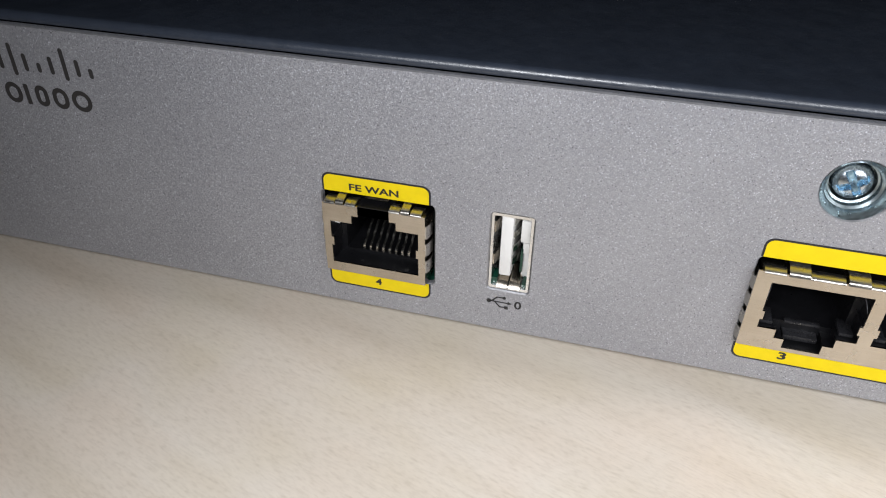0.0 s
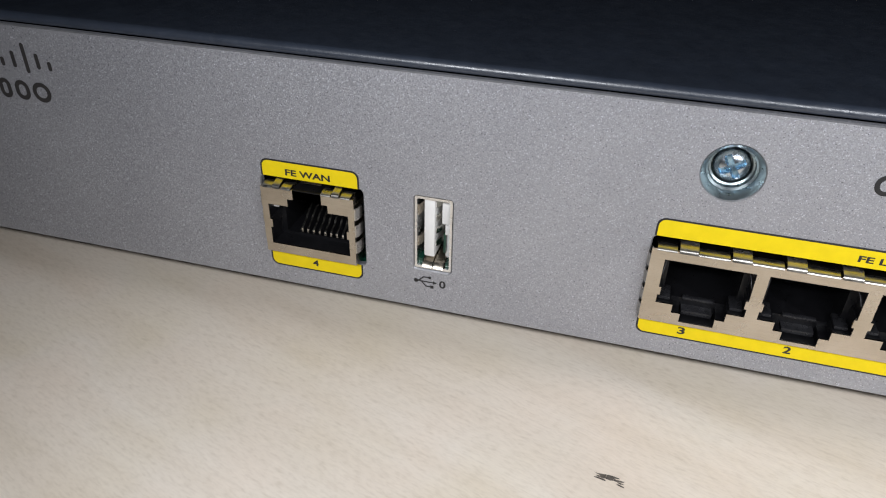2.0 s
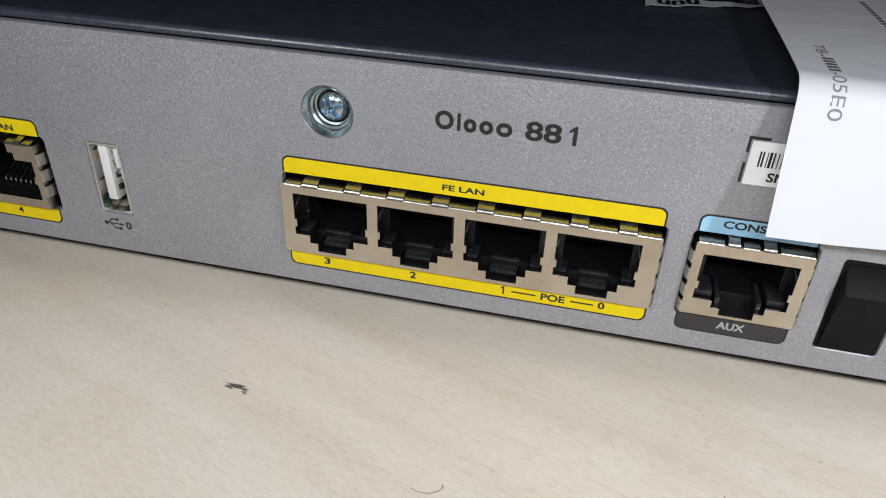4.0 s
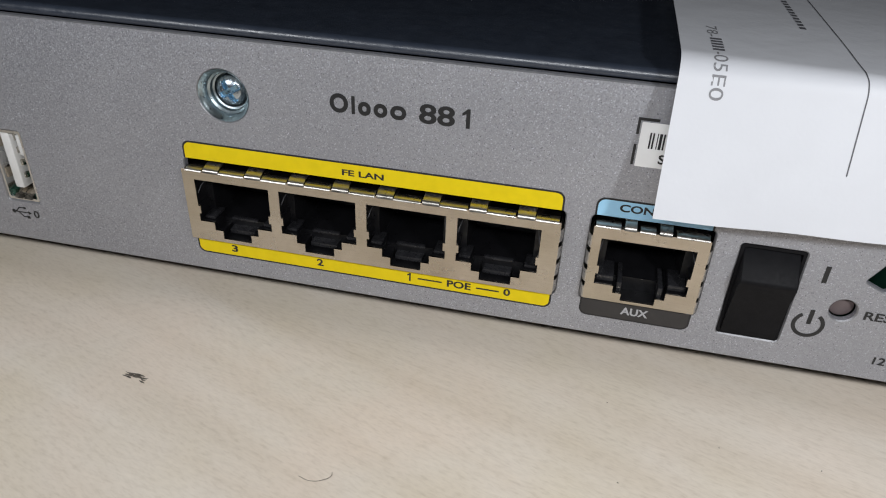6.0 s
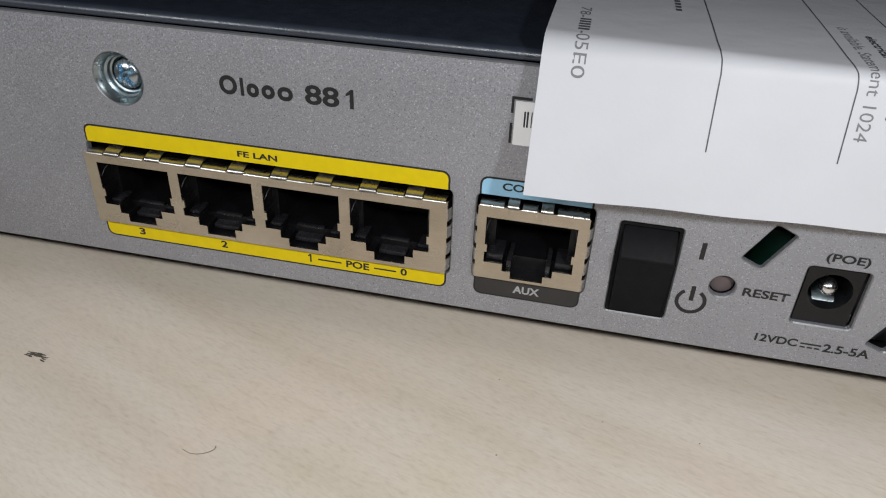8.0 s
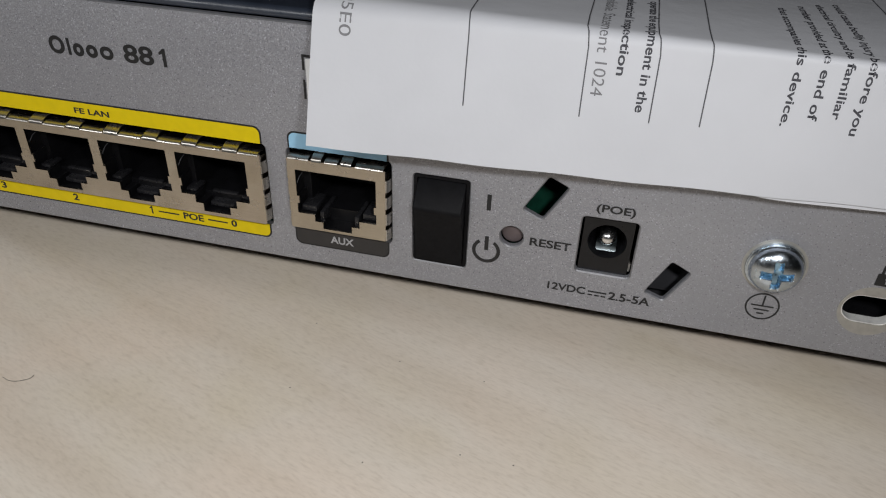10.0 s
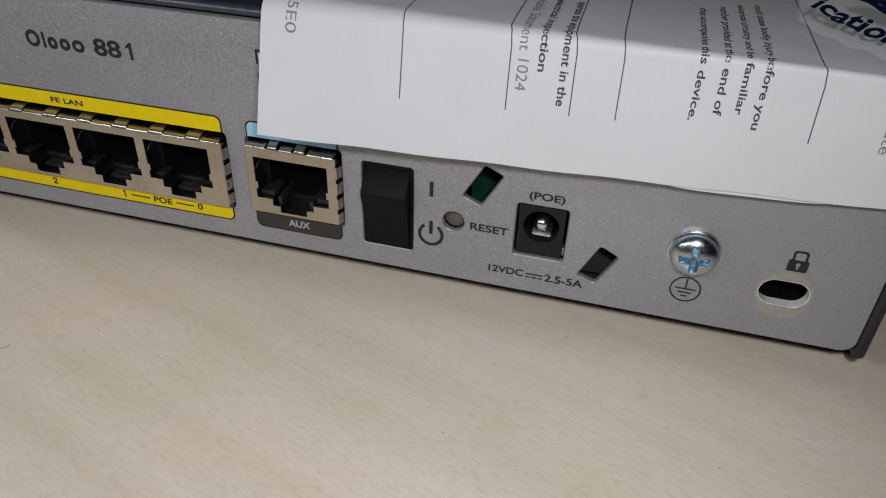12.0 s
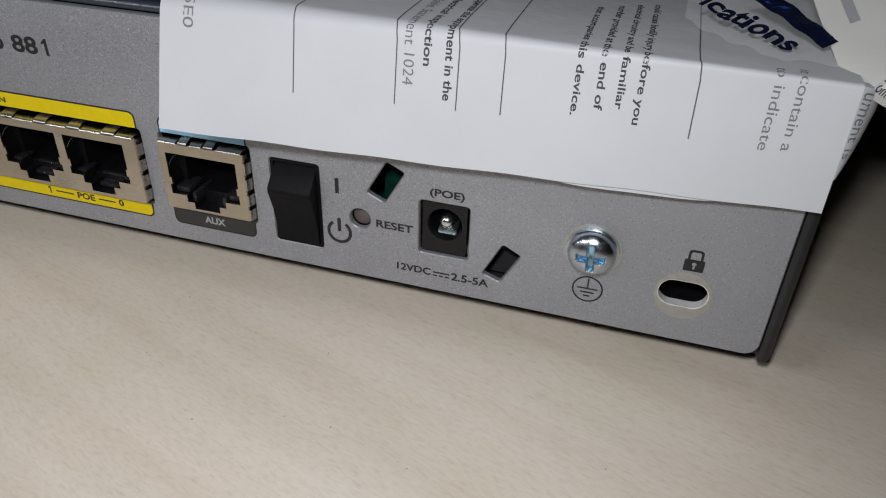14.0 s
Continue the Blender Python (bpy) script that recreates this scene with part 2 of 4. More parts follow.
def panel_bm(loops, yf, yb, c=0.18):
    """A sheet with holes whose front edges are broken by a fine chamfer."""
    bm = bmesh.new()
    rims = [shifted(loop, -c if k == 0 else c) for k, loop in enumerate(loops)]
    tris = tessellate_polygon([[Vector((x, z, 0)) for x, z in loop] for loop in rims])
    levels = [[bm.verts.new(W(x, y, z)) for loop in ring for x, z in loop] for ring, y in ((rims, yf), (loops, yf + c), (loops, yb))]
    for side in (levels[0], levels[2]):
        for i, j, k in tris:
            bm.faces.new((side[i], side[j], side[k]))
    at = 0
    for loop in loops:
        n = len(loop)
        for k in range(n):
            i, j = at + k, at + (k + 1) % n
            for step, (front, back) in enumerate(zip(levels, levels[1:])):
                bm.faces.new((front[i], front[j], back[j], back[i])).material_index = 1 - step
        at += n
    return bm


def plate(name, loops, yf, yb, mat, parent, label=""):
    return part(name, plate_bm(loops, yf, yb), mat, parent, label)


def printed(name, loops, mat, parent, y=-0.04, label=""):
    """A print on the panel: a thin skin of ink."""
    return part(name, plate_bm(loops, y, y + 0.03), mat, parent, label)


def box_bm(x0, x1, y0, y1, z0, z1, bm=None, bevel=0.0):
    bm = bm or bmesh.new()
    vs = [bm.verts.new(W(x, y, z)) for x in (x0, x1) for y in (y0, y1) for z in (z0, z1)]
    fs = [bm.faces.new([vs[i] for i in f]) for f in ((0, 1, 3, 2), (4, 6, 7, 5), (0, 4, 5, 1), (2, 3, 7, 6), (0, 2, 6, 4), (1, 5, 7, 3))]
    if bevel:
        edges = {e for f in fs for e in f.edges}
        bmesh.ops.bevel(bm, geom=list(edges), offset=bevel / 1000, segments=2, affect="EDGES", profile=0.5)
    return bm


def box(name, x0, x1, y0, y1, z0, z1, mat, parent, label="", bevel=0.0):
    return part(name, box_bm(x0, x1, y0, y1, z0, z1, None, bevel), mat, parent, label, smooth=bevel > 0)


def strip_bm(profile, width_axis, a, b, thick, bm=None):
    """A bent sheet: profile points (p, q) in the plane across the axis, swept from a to b. width_axis x: (y, z); z: (x, y)."""
    bm = bm or bmesh.new()
    pts = [Vector(p) for p in profile]
    off = []
    for k, p in enumerate(pts):
        d = (pts[min(k + 1, len(pts) - 1)] - pts[max(k - 1, 0)]).normalized()
        off.append(p + Vector((-d.y, d.x)) * thick)
    ring = pts + off[::-1]
    rows = []
    for s in (a, b):
        rows.append([bm.verts.new(W(s, p.x, p.y) if width_axis == "x" else W(p.x, p.y, s)) for p in ring])
    n = len(ring)
    for k in range(n):
        bm.faces.new((rows[0][k], rows[0][(k + 1) % n], rows[1][(k + 1) % n], rows[1][k]))
    m = len(pts)
    for row in rows:
        for k in range(m - 1):
            bm.faces.new((row[k], row[k + 1], row[n - 2 - k], row[n - 1 - k]))
    return bm


def lathe_bm(cx, cz, profile, n=48, bm=None):
    """Turned round an axis that stands on the panel: profile of (radius, y)."""
    bm = bm or bmesh.new()
    rings = []
    for r, y in profile:
        if r < 1e-6:
            rings.append([bm.verts.new(W(cx, y, cz))])
        else:
            rings.append([bm.verts.new(W(cx + r * math.cos(2 * math.pi * k / n), y, cz + r * math.sin(2 * math.pi * k / n))) for k in range(n)])
    for a, b in zip(rings, rings[1:]):
        for k in range(n):
            q = [a[k % len(a)], a[(k + 1) % len(a)], b[(k + 1) % len(b)], b[k % len(b)]]
            q = list(dict.fromkeys(q))
            if len(q) > 2:
                bm.faces.new(q)
    return bm


def text_mesh(text, weight):
    data = bpy.data.curves.new("lettering", "FONT")
    data.body, data.size, data.offset, data.resolution_u = text, 1.0, weight, 4
    ob = new("lettering", data)
    dg = bpy.context.evaluated_depsgraph_get()
    mesh = bpy.data.meshes.new_from_object(ob.evaluated_get(dg))
    bpy.data.objects.remove(ob)
    bpy.data.curves.remove(data)
    return mesh


def lettering(text, u0, u1, v0, v1, mat, parent, place, weight=0.012, slant=0.0):
    """Words in the rectangle u0..u1, v0..v1 (mm), laid on a surface by place(u, v)."""
    mesh = text_mesh(text, weight)
    co = np.array([v.co[:] for v in mesh.vertices])
    lo, hi = co.min(0), co.max(0)
    for v in mesh.vertices:
        a, b = (v.co.x - lo[0]) / (hi[0] - lo[0]), (v.co.y - lo[1]) / (hi[1] - lo[1])
        v.co = place(u0 + a * (u1 - u0) + slant * b, v0 + b * (v1 - v0))
    mesh.materials.clear()
    mesh.materials.append(mat)
    ob = new("lettering", mesh)
    ob.parent = parent
    if parent.type == "EMPTY":
        ob.matrix_parent_inverse = Matrix.Translation(-parent.location)
    return ob


def on_panel(u, v):
    return W(u, -0.05, v)


def on_label(u, v):
    return W(u, -0.09, v)


# ---- the room ----
def slab(name, lo, hi, mat, label, category="structure"):
    bm = bmesh.new()
    vs = [bm.verts.new((x, y, z)) for x in (lo[0], hi[0]) for y in (lo[1], hi[1]) for z in (lo[2], hi[2])]
    for f in ((0, 1, 3, 2), (4, 6, 7, 5), (0, 4, 5, 1), (2, 3, 7, 6), (0, 2, 6, 4), (1, 5, 7, 3)):
        bm.faces.new([vs[i] for i in f])
    return tagged(part(name, bm, mat, None), label, category, kind="structure")


slab("floor", (-2.2, -1.8, -0.84), (2.2, 2.6, -0.74), CARPET, "plain grey floor under the table")
slab("ceiling", (-2.2, -1.8, 1.76), (2.2, 2.6, 1.86), WALL, "plain ceiling of the dark room")
slab("wall_north", (-2.2, 2.6, -0.84), (2.2, 2.7, 1.86), WALL, "plain grey wall in the dark")
slab("wall_south", (-2.2, -1.9, -0.84), (2.2, -1.8, 1.86), WALL, "plain grey wall in the dark")
slab("wall_west", (-2.3, -1.9, -0.84), (-2.2, 2.7, 1.86), WALL, "plain grey wall in the dark")
slab("wall_east", (2.2, -1.9, -0.84), (2.3, 2.7, 1.86), WALL, "plain grey wall in the dark")

table = thing("table", (0.1, 0.2, -0.74), "pale maple laminate table with fine diagonal grain", "table")
bm = bmesh.new()
bmesh.ops.create_cube(bm, size=1, matrix=Matrix.Translation((0.1, 0.2, -0.0125)) @ Matrix.Diagonal((1.6, 0.9, 0.025, 1)))
bmesh.ops.bevel(bm, geom=bm.edges[:], offset=0.002, segments=2, affect="EDGES", profile=0.5)
part("tabletop", bm, MAPLE, table)
for lx in (-0.62, 0.82):
    for ly in (-0.17, 0.57):
        bm = bmesh.new()
        bmesh.ops.create_cone(bm, cap_ends=True, segments=20, radius1=0.025, radius2=0.025, depth=0.715, matrix=Matrix.Translation((lx, ly, -0.3825)))
        part("leg", bm, STEEL_DARK, table, smooth=True)

# ---- the router ----
router = thing("router", W(1, 122, DESK), "silver and navy network router standing on a maple table", "router")
XL, XR = -161.0, 160.8
WAN_CUT, LAN_CUT, CON_CUT = (-61.1, -16.6, -43.9, -2.7), (-0.6, -16.9, 58.3, -2.5), (61.9, -16.7, 78.7, -2.35)
USB_CUT, SW_CUT, DC_CUT = (-35.7, -15.35, -29.6, -2.2), (82.2, -19.0, 90.8, -3.6), (107.6, -16.0, 115.7, -6.5)


def cut(c, r=0.4):
    return rrect(*c, r, 3)




def rounded(corners, r):
    """A loop whose corners are replaced by small arcs."""
    out = []
    for k, c in enumerate(corners):
        p, c, q = Vector(corners[k - 1]), Vector(c), Vector(corners[(k + 1) % len(corners)])
        a, b = c + (p - c).normalized() * r, c + (q - c).normalized() * r
        out += [tuple(a * (1 - w) ** 2 + c * 2 * w * (1 - w) + b * w * w) for w in (0, 0.33, 0.67, 1)]
    return out


DIA1 = rounded([(102.2, -1.1), (105.15, -2.45), (101.85, -8.2), (98.9, -6.85)], 0.45)
DIA2 = rounded([(121.2, -11.9), (124.1, -13.4), (121.1, -18.85), (118.25, -17.8)], 0.45)
SLOT = rrect(144.75, -16.85, 152.15, -12.1, 2.3, 8)
holes = [cut(c, q) for c, q in ((WAN_CUT, 0.8), (LAN_CUT, 0.8), (CON_CUT, 0.8), (USB_CUT, 0.5), (SW_CUT, 0.5), (DC_CUT, 0.6))] + [DIA1, DIA2, SLOT, circle(7.45, 8.3, 3.95, 48), circle(97.6, -11.9, 1.75, 32)]
bm = panel_bm([rrect(XL, -23.05, XR, 16.85, 2.2, 6, (1, 1, 0, 0))] + holes, 0.0, 1.0)
panel = part("rear_panel", bm, SILVER, router, "silver sparkle-painted steel rear panel with printed port labels")
panel.data.materials.append(EDGE)

# cover: top sheet with a rounded front edge, side walls, a floor and a front wall far behind
prof = [(1.2, 16.98)] + [(1.55 - 0.98 * math.cos(radians(a)), 17.65 + 0.93 * math.sin(radians(a))) for a in range(-30, 81, 5)] + [(1.9, 18.57), (2.6, 18.59), (4.5, 18.6), (60, 18.6), (244, 18.6)]
part("top_cover", strip_bm(prof, "x", XL - 1.9, XR + 1.9, -0.9), NAVY, router, "dark navy painted steel cover", smooth=True)
for name, xa, xb in (("side_wall", XL - 2.1, XL - 0.05), ("side_wall", XR + 0.05, XR + 2.1)):
    bm = box_bm(xa, xb, 0.2, 244, -24.4, 18.2, None, 0.85)
    part(name, bm, CASE, router, smooth=True)
box("base_plate", XL - 0.3, XR + 0.3, 1.1, 243, -23.25, -22.5, STEEL_DARK, router)
box("front_wall", XL, XR, 243, 245, -23.5, 18.2, STEEL_DARK, router)
box("circuit_board", -100, 114, 1.5, 200, -17.6, -16.4, GREEN, router, "green circuit board seen through the openings")
for fx in (-135, 137):
    for fy in (22, 222):
        bm = bmesh.new()
        bmesh.ops.create_cone(bm, cap_ends=True, segments=28, radius1=0.007, radius2=0.0078, depth=0.0055, matrix=Matrix.Translation(W(fx, fy, DESK) + Vector((0, 0, 0.00275))))
        part("rubber_foot", bm, RUBBER, router, smooth=True)

# printed labels
def port_label(x0, z0, x1, z1, split_top, split_low, ink_top, ink_low):
    for a, b, ink, corners in ((split_top, z1, ink_top, (0, 0, 1, 1)), (z0, split_low, ink_low, (1, 1, 0, 0))):
        printed("label_border", [rrect(x0, a, x1, b, 1.2, 5, corners)], INK, panel, -0.035)
        printed("port_label", [rrect(x0 + 0.28, a + (0.28 if a == z0 else 0), x1 - 0.28, b - (0.28 if b == z1 else 0), 1.0, 5, corners)], ink, panel, -0.06)


port_label(-60.9, -19.55, -44.45, 0.3, -2.65, -16.65, YELLOW, YELLOW)
port_label(-0.5, -19.6, 57.9, 0.45, -2.45, -16.95, YELLOW, YELLOW)
port_label(62.2, -19.65, 78.3, 0.5, -2.3, -16.65, BLUE, CHARCOAL)
for words, u0, u1, v0, v1, ink in (("FE WAN", -56.7, -49.2, -2.25, -0.95, INK), ("4", -53.35, -52.3, -18.6, -17.2, INK), ("FE LAN", 25.2, 31.6, -1.8, -0.62, INK), ("3", 5.5, 6.6, -18.75, -17.25, INK), ("2", 20.3, 21.4, -18.75, -17.25, INK), ("POE", 41.7, 45.5, -18.8, -17.3, INK), ("0", 50.6, 51.65, -18.7, -17.2, INK), ("CONSOLE", 65.4, 74.9, -1.45, -0.05, INK), ("AUX", 68.3, 72.3, -18.65, -17.1, GREY_INK)):
    lettering(words, u0, u1, v0 + 0.1, v1 - 0.1, ink, panel, on_label, 0.03)
for u, v0, v1, w, face_y in ((35.75, -18.75, -17.25, 0.26, -0.09), (43.55, 8.0, 10.8, 0.55, -0.05)):
    h = v1 - v0
    printed("digit_one", [[(u - w / 2, v0), (u + w / 2, v0), (u + w / 2, v1), (u - w * 0.2, v1), (u - 0.3 * h, v1 - 0.24 * h), (u - 0.3 * h, v1 - 0.36 * h), (u - w / 2, v1 - 0.27 * h)]], INK, panel, face_y)
for u0, u1 in ((37.0, 40.9), (46.3, 49.9)):
    printed("dash", [[(u0, -18.2), (u1, -18.2), (u1, -17.95), (u0, -17.95)]], INK, panel, -0.09)
for words, u0, u1, v0, v1 in (("88", 36.7, 41.75, 7.95, 10.85), ("0", -31.5, -30.4, -18.4, -16.95), ("RESET", 100.4, 106.6, -12.85, -11.45), ("12VDC", 103.9, 109.7, -20.15, -18.8), ("2.5-5A", 113.2, 119.4, -20.3, -18.85), ("(POE)", 109.3, 114.8, -5.75, -4.1)):
    lettering(words, u0, u1, v0, v1, INK, panel, on_panel, 0.024)
# the maker's name in front of the number, and the maker's mark, as plain shapes
def ring_shape(name, x0, z0, x1, z1, w, mat):
    r = min(x1 - x0, z1 - z0) / 2
    printed(name, [rrect(x0, z0, x1, z1, r, 6), rrect(x0 + w, z0 + w, x1 - w, z1 - w, r - w, 6)], mat, panel)


ring_shape("name_shape", 23.8, 8.0, 26.5, 10.85, 0.62, INK)
printed("name_shape", [rrect(27.0, 8.05, 27.5, 10.7, 0.1, 2)], INK, panel)
ring_shape("name_shape", 27.95, 8.0, 29.8, 10.05, 0.62, INK)
ring_shape("name_shape", 30.2, 8.0, 32.2, 10.05, 0.62, INK)
ring_shape("name_shape", 32.6, 8.0, 34.9, 10.05, 0.62, INK)
for cx, low, high in ((-111.9, 9.8, 12.6), (-109.65, 9.0, 14.0), (-107.45, 9.85, 12.6), (-105.15, 9.9, 11.4), (-102.9, 9.85, 12.6), (-100.55, 9.15, 14.1), (-98.3, 10.0, 12.6), (-96.15, 9.95, 11.5)):
    printed("mark_bar", [rrect(cx - 0.36, low, cx + 0.36, high, 0.35, 4)], CHARCOAL, panel)
for x0, x1 in ((-112.9, -109.9), (-104.3, -101.5), (-100.9, -97.4)):
    ring_shape("mark_shape", x0, 4.35, x1, 7.75, 0.75, CHARCOAL)
printed("mark_shape", [rrect(-109.3, 4.4, -108.5, 7.7, 0.1, 2)], CHARCOAL, panel)
ring_shape("mark_shape", -107.4, 4.35, -105.1, 7.75, 0.75, CHARCOAL)

# symbols
printed("on_mark", [rrect(93.5, -7.95, 94.15, -5.25, 0.05, 2)], INK, panel)
arc = circle(93.9, -15.1, 2.2, 33, 125, 415) + circle(93.9, -15.1, 1.65, 33, 125, 415)[::-1]
printed("power_symbol", [arc], INK, panel)
printed("power_symbol", [rrect(93.6, -15.0, 94.2, -12.5, 0.05, 2)], INK, panel)
printed("direct_current_symbol", [rrect(110.1, -19.5, 112.9, -19.25, 0.02, 2)], INK, panel)
for k in range(3):
    printed("direct_current_symbol", [rrect(110.15 + k * 0.98, -20.1, 110.85 + k * 0.98, -19.86, 0.02, 2)], INK, panel)
printed("earth_symbol", [circle(134.8, -16.85, 2.35, 48), circle(134.8, -16.85, 2.1, 48)], INK, panel)
for u, v, w in ((134.8, -16.75, 1.55), (134.8, -17.45, 1.05), (134.8, -18.1, 0.5)):
    printed("earth_symbol", [[(u - w, v - 0.12), (u + w, v - 0.12), (u + w, v + 0.12), (u - w, v + 0.12)]], INK, panel)
printed("earth_symbol", [[(134.68, -16.6), (134.92, -16.6), (134.92, -14.9), (134.68, -14.9)]], INK, panel)
printed("padlock_symbol", [rrect(147.55, -10.3, 150.35, -8.35, 0.15, 2), circle(148.95, -9.1, 0.32, 10, -60, 240) + [(148.8, -9.95), (149.1, -9.95)]], INK, panel)
printed("padlock_symbol", [rrect(147.9, -8.4, 150.0, -6.75, 0.5, 4, (0, 0, 1, 1)), rrect(148.25, -8.39, 149.65, -7.1, 0.3, 4, (0, 0, 1, 1))], INK, panel)
printed("usb_symbol", [[(-35.2, -17.72), (-32.5, -17.72), (-32.5, -17.95), (-31.85, -17.62), (-32.5, -17.28), (-32.5, -17.52), (-35.2, -17.52)]], INK, panel)
printed("usb_symbol", [circle(-35.35, -17.62, 0.36, 16)], INK, panel)
printed("usb_symbol", [[(-34.75, -17.6), (-34.05, -16.85), (-33.2, -16.85), (-33.2, -16.65), (-34.15, -16.65), (-35.0, -17.5)]], INK, panel)
printed("usb_symbol", [circle(-33.05, -16.75, 0.26, 14)], INK, panel)
printed("usb_symbol", [[(-34.3, -17.65), (-33.6, -18.4), (-32.9, -18.4), (-32.9, -18.6), (-33.7, -18.6), (-34.5, -17.75)]], INK, panel)
printed("usb_symbol", [[(-32.95, -18.78), (-32.4, -18.78), (-32.4, -18.22), (-32.95, -18.22)]], INK, panel)


# ports
def stepped(cx, z_top, z_low, half, up, first=0.725, second=0.86):
    """The outline of a modular socket: a wide mouth with a two-step key, above it (up) or below."""
    h = z_top - z_low
    if up:
        pts = [(-half, 0), (half, 0), (half, h * 0.30), (half - 0.35, h * 0.30), (half - 0.35, h * 0.44), (half, h * 0.44), (half, h * 0.72), (3.4, h * 0.72), (3.4, h * 0.85), (2.4, h * 0.85), (2.4, h), (-2.4, h), (-2.4, h * 0.85), (-3.4, h * 0.85), (-3.4, h * 0.72), (-half, h * 0.72), (-half, h * 0.44), (-half + 0.35, h * 0.44), (-half + 0.35, h * 0.30), (-half, h * 0.30)]
        return [(cx + x, z_low + z) for x, z in pts]
    pts = [(-half, 0), (half, 0), (half, -h * 0.46), (half - 0.35, -h * 0.46), (half - 0.35, -h * 0.59), (half, -h * 0.59), (half, -h * first), (3.7, -h * first), (3.7, -h * second), (2.4, -h * second), (2.4, -h), (-2.4, -h), (-2.4, -h * second), (-3.7, -h * second), (-3.7, -h * first), (-half, -h * first), (-half, -h * 0.59), (-half + 0.35, -h * 0.59), (-half + 0.35, -h * 0.46), (-half, -h * 0.46)]
    return [(cx + x, z_top + z) for x, z in pts]


def grow(loop, cx, cz, dx, dz):
    return [(x + math.copysign(dx, x - cx), z + math.copysign(dz, z - cz)) for x, z in loop]


def spring_top(shield, x0, x1, yf, zf, high):
    """A spring finger on the top edge of a shield: high ones reach the edge of the opening, low ones bend in."""
    prof = [(yf, zf - 0.1), (yf + 0.04, zf + 0.15), (yf + 0.14, zf + 0.32), (yf + 0.35, zf + 0.42), (0.0, zf + 0.78), (1.2, zf + 0.8), (3.5, zf + 0.2)] if high else [(yf, zf - 0.1), (yf + 0.04, zf + 0.04), (yf + 0.14, zf + 0.1), (-0.45, zf + 0.33), (0.2, zf + 0.15), (2.0, zf - 0.8)]
    part("spring_finger", strip_bm(prof, "x", x0, x1, 0.14), SPRING, shield, smooth=True)


def spring_side(shield, z0, z1, yf, xf, out):
    prof = [(xf - out * 0.1, yf), (xf + out * 0.18, yf + 0.12), (xf + out * 0.42, yf + 0.6), (xf + out * 0.62, 0.25), (xf + out * 0.35, 1.6), (xf - out * 0.1, 3.4)]
    part("spring_finger", strip_bm(prof, "z", z0, z1, 0.14 * out), SPRING, shield, smooth=True)


def shield_body(shield, x0, x1, z0, z1, y0, y1):
    for name, a in (("shield_side", (x0, x0 + 0.25, y0, y1, z0, z1)), ("shield_side", (x1 - 0.25, x1, y0, y1, z0, z1)), ("shield_roof", (x0, x1, y0, y1, z1 - 0.25, z1))):
        box(name, *a, NICKEL, shield)


def wire_bm(points, r, n=6):
    """A thin round wire through the points, lying across the panel's depth."""
    bm, rings = bmesh.new(), []
    for x, y, z in points:
        rings.append([bm.verts.new(W(x + r * math.cos(2 * math.pi * k / n), y, z + r * math.sin(2 * math.pi * k / n))) for k in range(n)])
    for a, b in zip(rings, rings[1:]):
        for k in range(n):
            bm.faces.new((a[k], a[(k + 1) % n], b[(k + 1) % n], b[k]))
    for ring in (rings[0], rings[-1]):
        bm.faces.new(ring)
    return bm


def socket(shield, loop, cx, box4, yf, deep, up):
    """The black insert of one socket: a mouth, ledges further in and a back wall, with eight contacts."""
    x0, z0, x1, z1 = box4
    inner = grow(loop, cx, (z0 + z1) / 2, -0.16, -0.14)
    bm = plate_bm([rrect(x0, z0, x1, z1, 0), inner], yf + 0.3, 2.0)
    half = max(x for x, z in loop) - cx
    zt, zl = max(z for x, z in loop), min(z for x, z in loop)
    if up:
        low = rrect(cx - half + 0.9, zl + 0.35, cx + half - 0.9, zt - 2.6, 0)
    else:
        low = rrect(cx - half + 1.0, zl + 2.1, cx + half - 1.0, zt - 0.7, 0)
    plate_bm([rrect(x0, z0, x1, z1, 0), low], 2.0, deep, bm)
    plate_bm([rrect(x0, z0, x1, z1, 0)], deep, deep + 0.6, bm)
    insert = part("insert", bm, BLACK, shield, "black plastic socket insert")
    return insert


def contacts(shield, cx):
    """Eight spring wires that rise from the floor of the socket and run back."""
    for k in range(8):
        x = cx + (k - 3.5) * 1.02
        part("contact", strip_bm([(1.95, -13.5), (1.55, -13.1), (1.6, -12.6), (2.0, -12.25), (3.0, -12.0), (3.6, -11.4), (4.2, -11.0), (5.8, -10.2)], "x", x - 0.17, x + 0.17, 0.2), GOLD, shield, smooth=True)


# single WAN port
yw = -1.7
wan_loop = stepped(-52.6, -3.95, -14.1, 6.75, True)
edge = wan_loop[10:0:-1] + wan_loop[:1] + wan_loop[:10:-1]
edge[0], edge[-1] = (edge[0][0], -3.75), (edge[-1][0], -3.75)
wan = plate("wan_port", [[(-60.45, -3.75), (-60.45, -15.7), (-44.85, -15.7), (-44.85, -3.75)] + edge], yw, yw + 0.3, NICKEL, router, "nickel-plated single network socket with black insert")
for x0, x1, low in ((-60.45, -60.2, -15.65), (-45.1, -44.85, -15.65)):
    box("shield_side", x0, x1, yw + 0.3, 15, low, -3.75, NICKEL, wan)
for x0, x1 in ((-60.2, -55.2), (-50.0, -45.1)):
    box("shield_roof", x0, x1, yw + 0.3, 15, -4.0, -3.75, NICKEL, wan)
socket(wan, wan_loop, -52.6, (-60.1, -15.5, -45.2, -3.95), yw, 11, True)
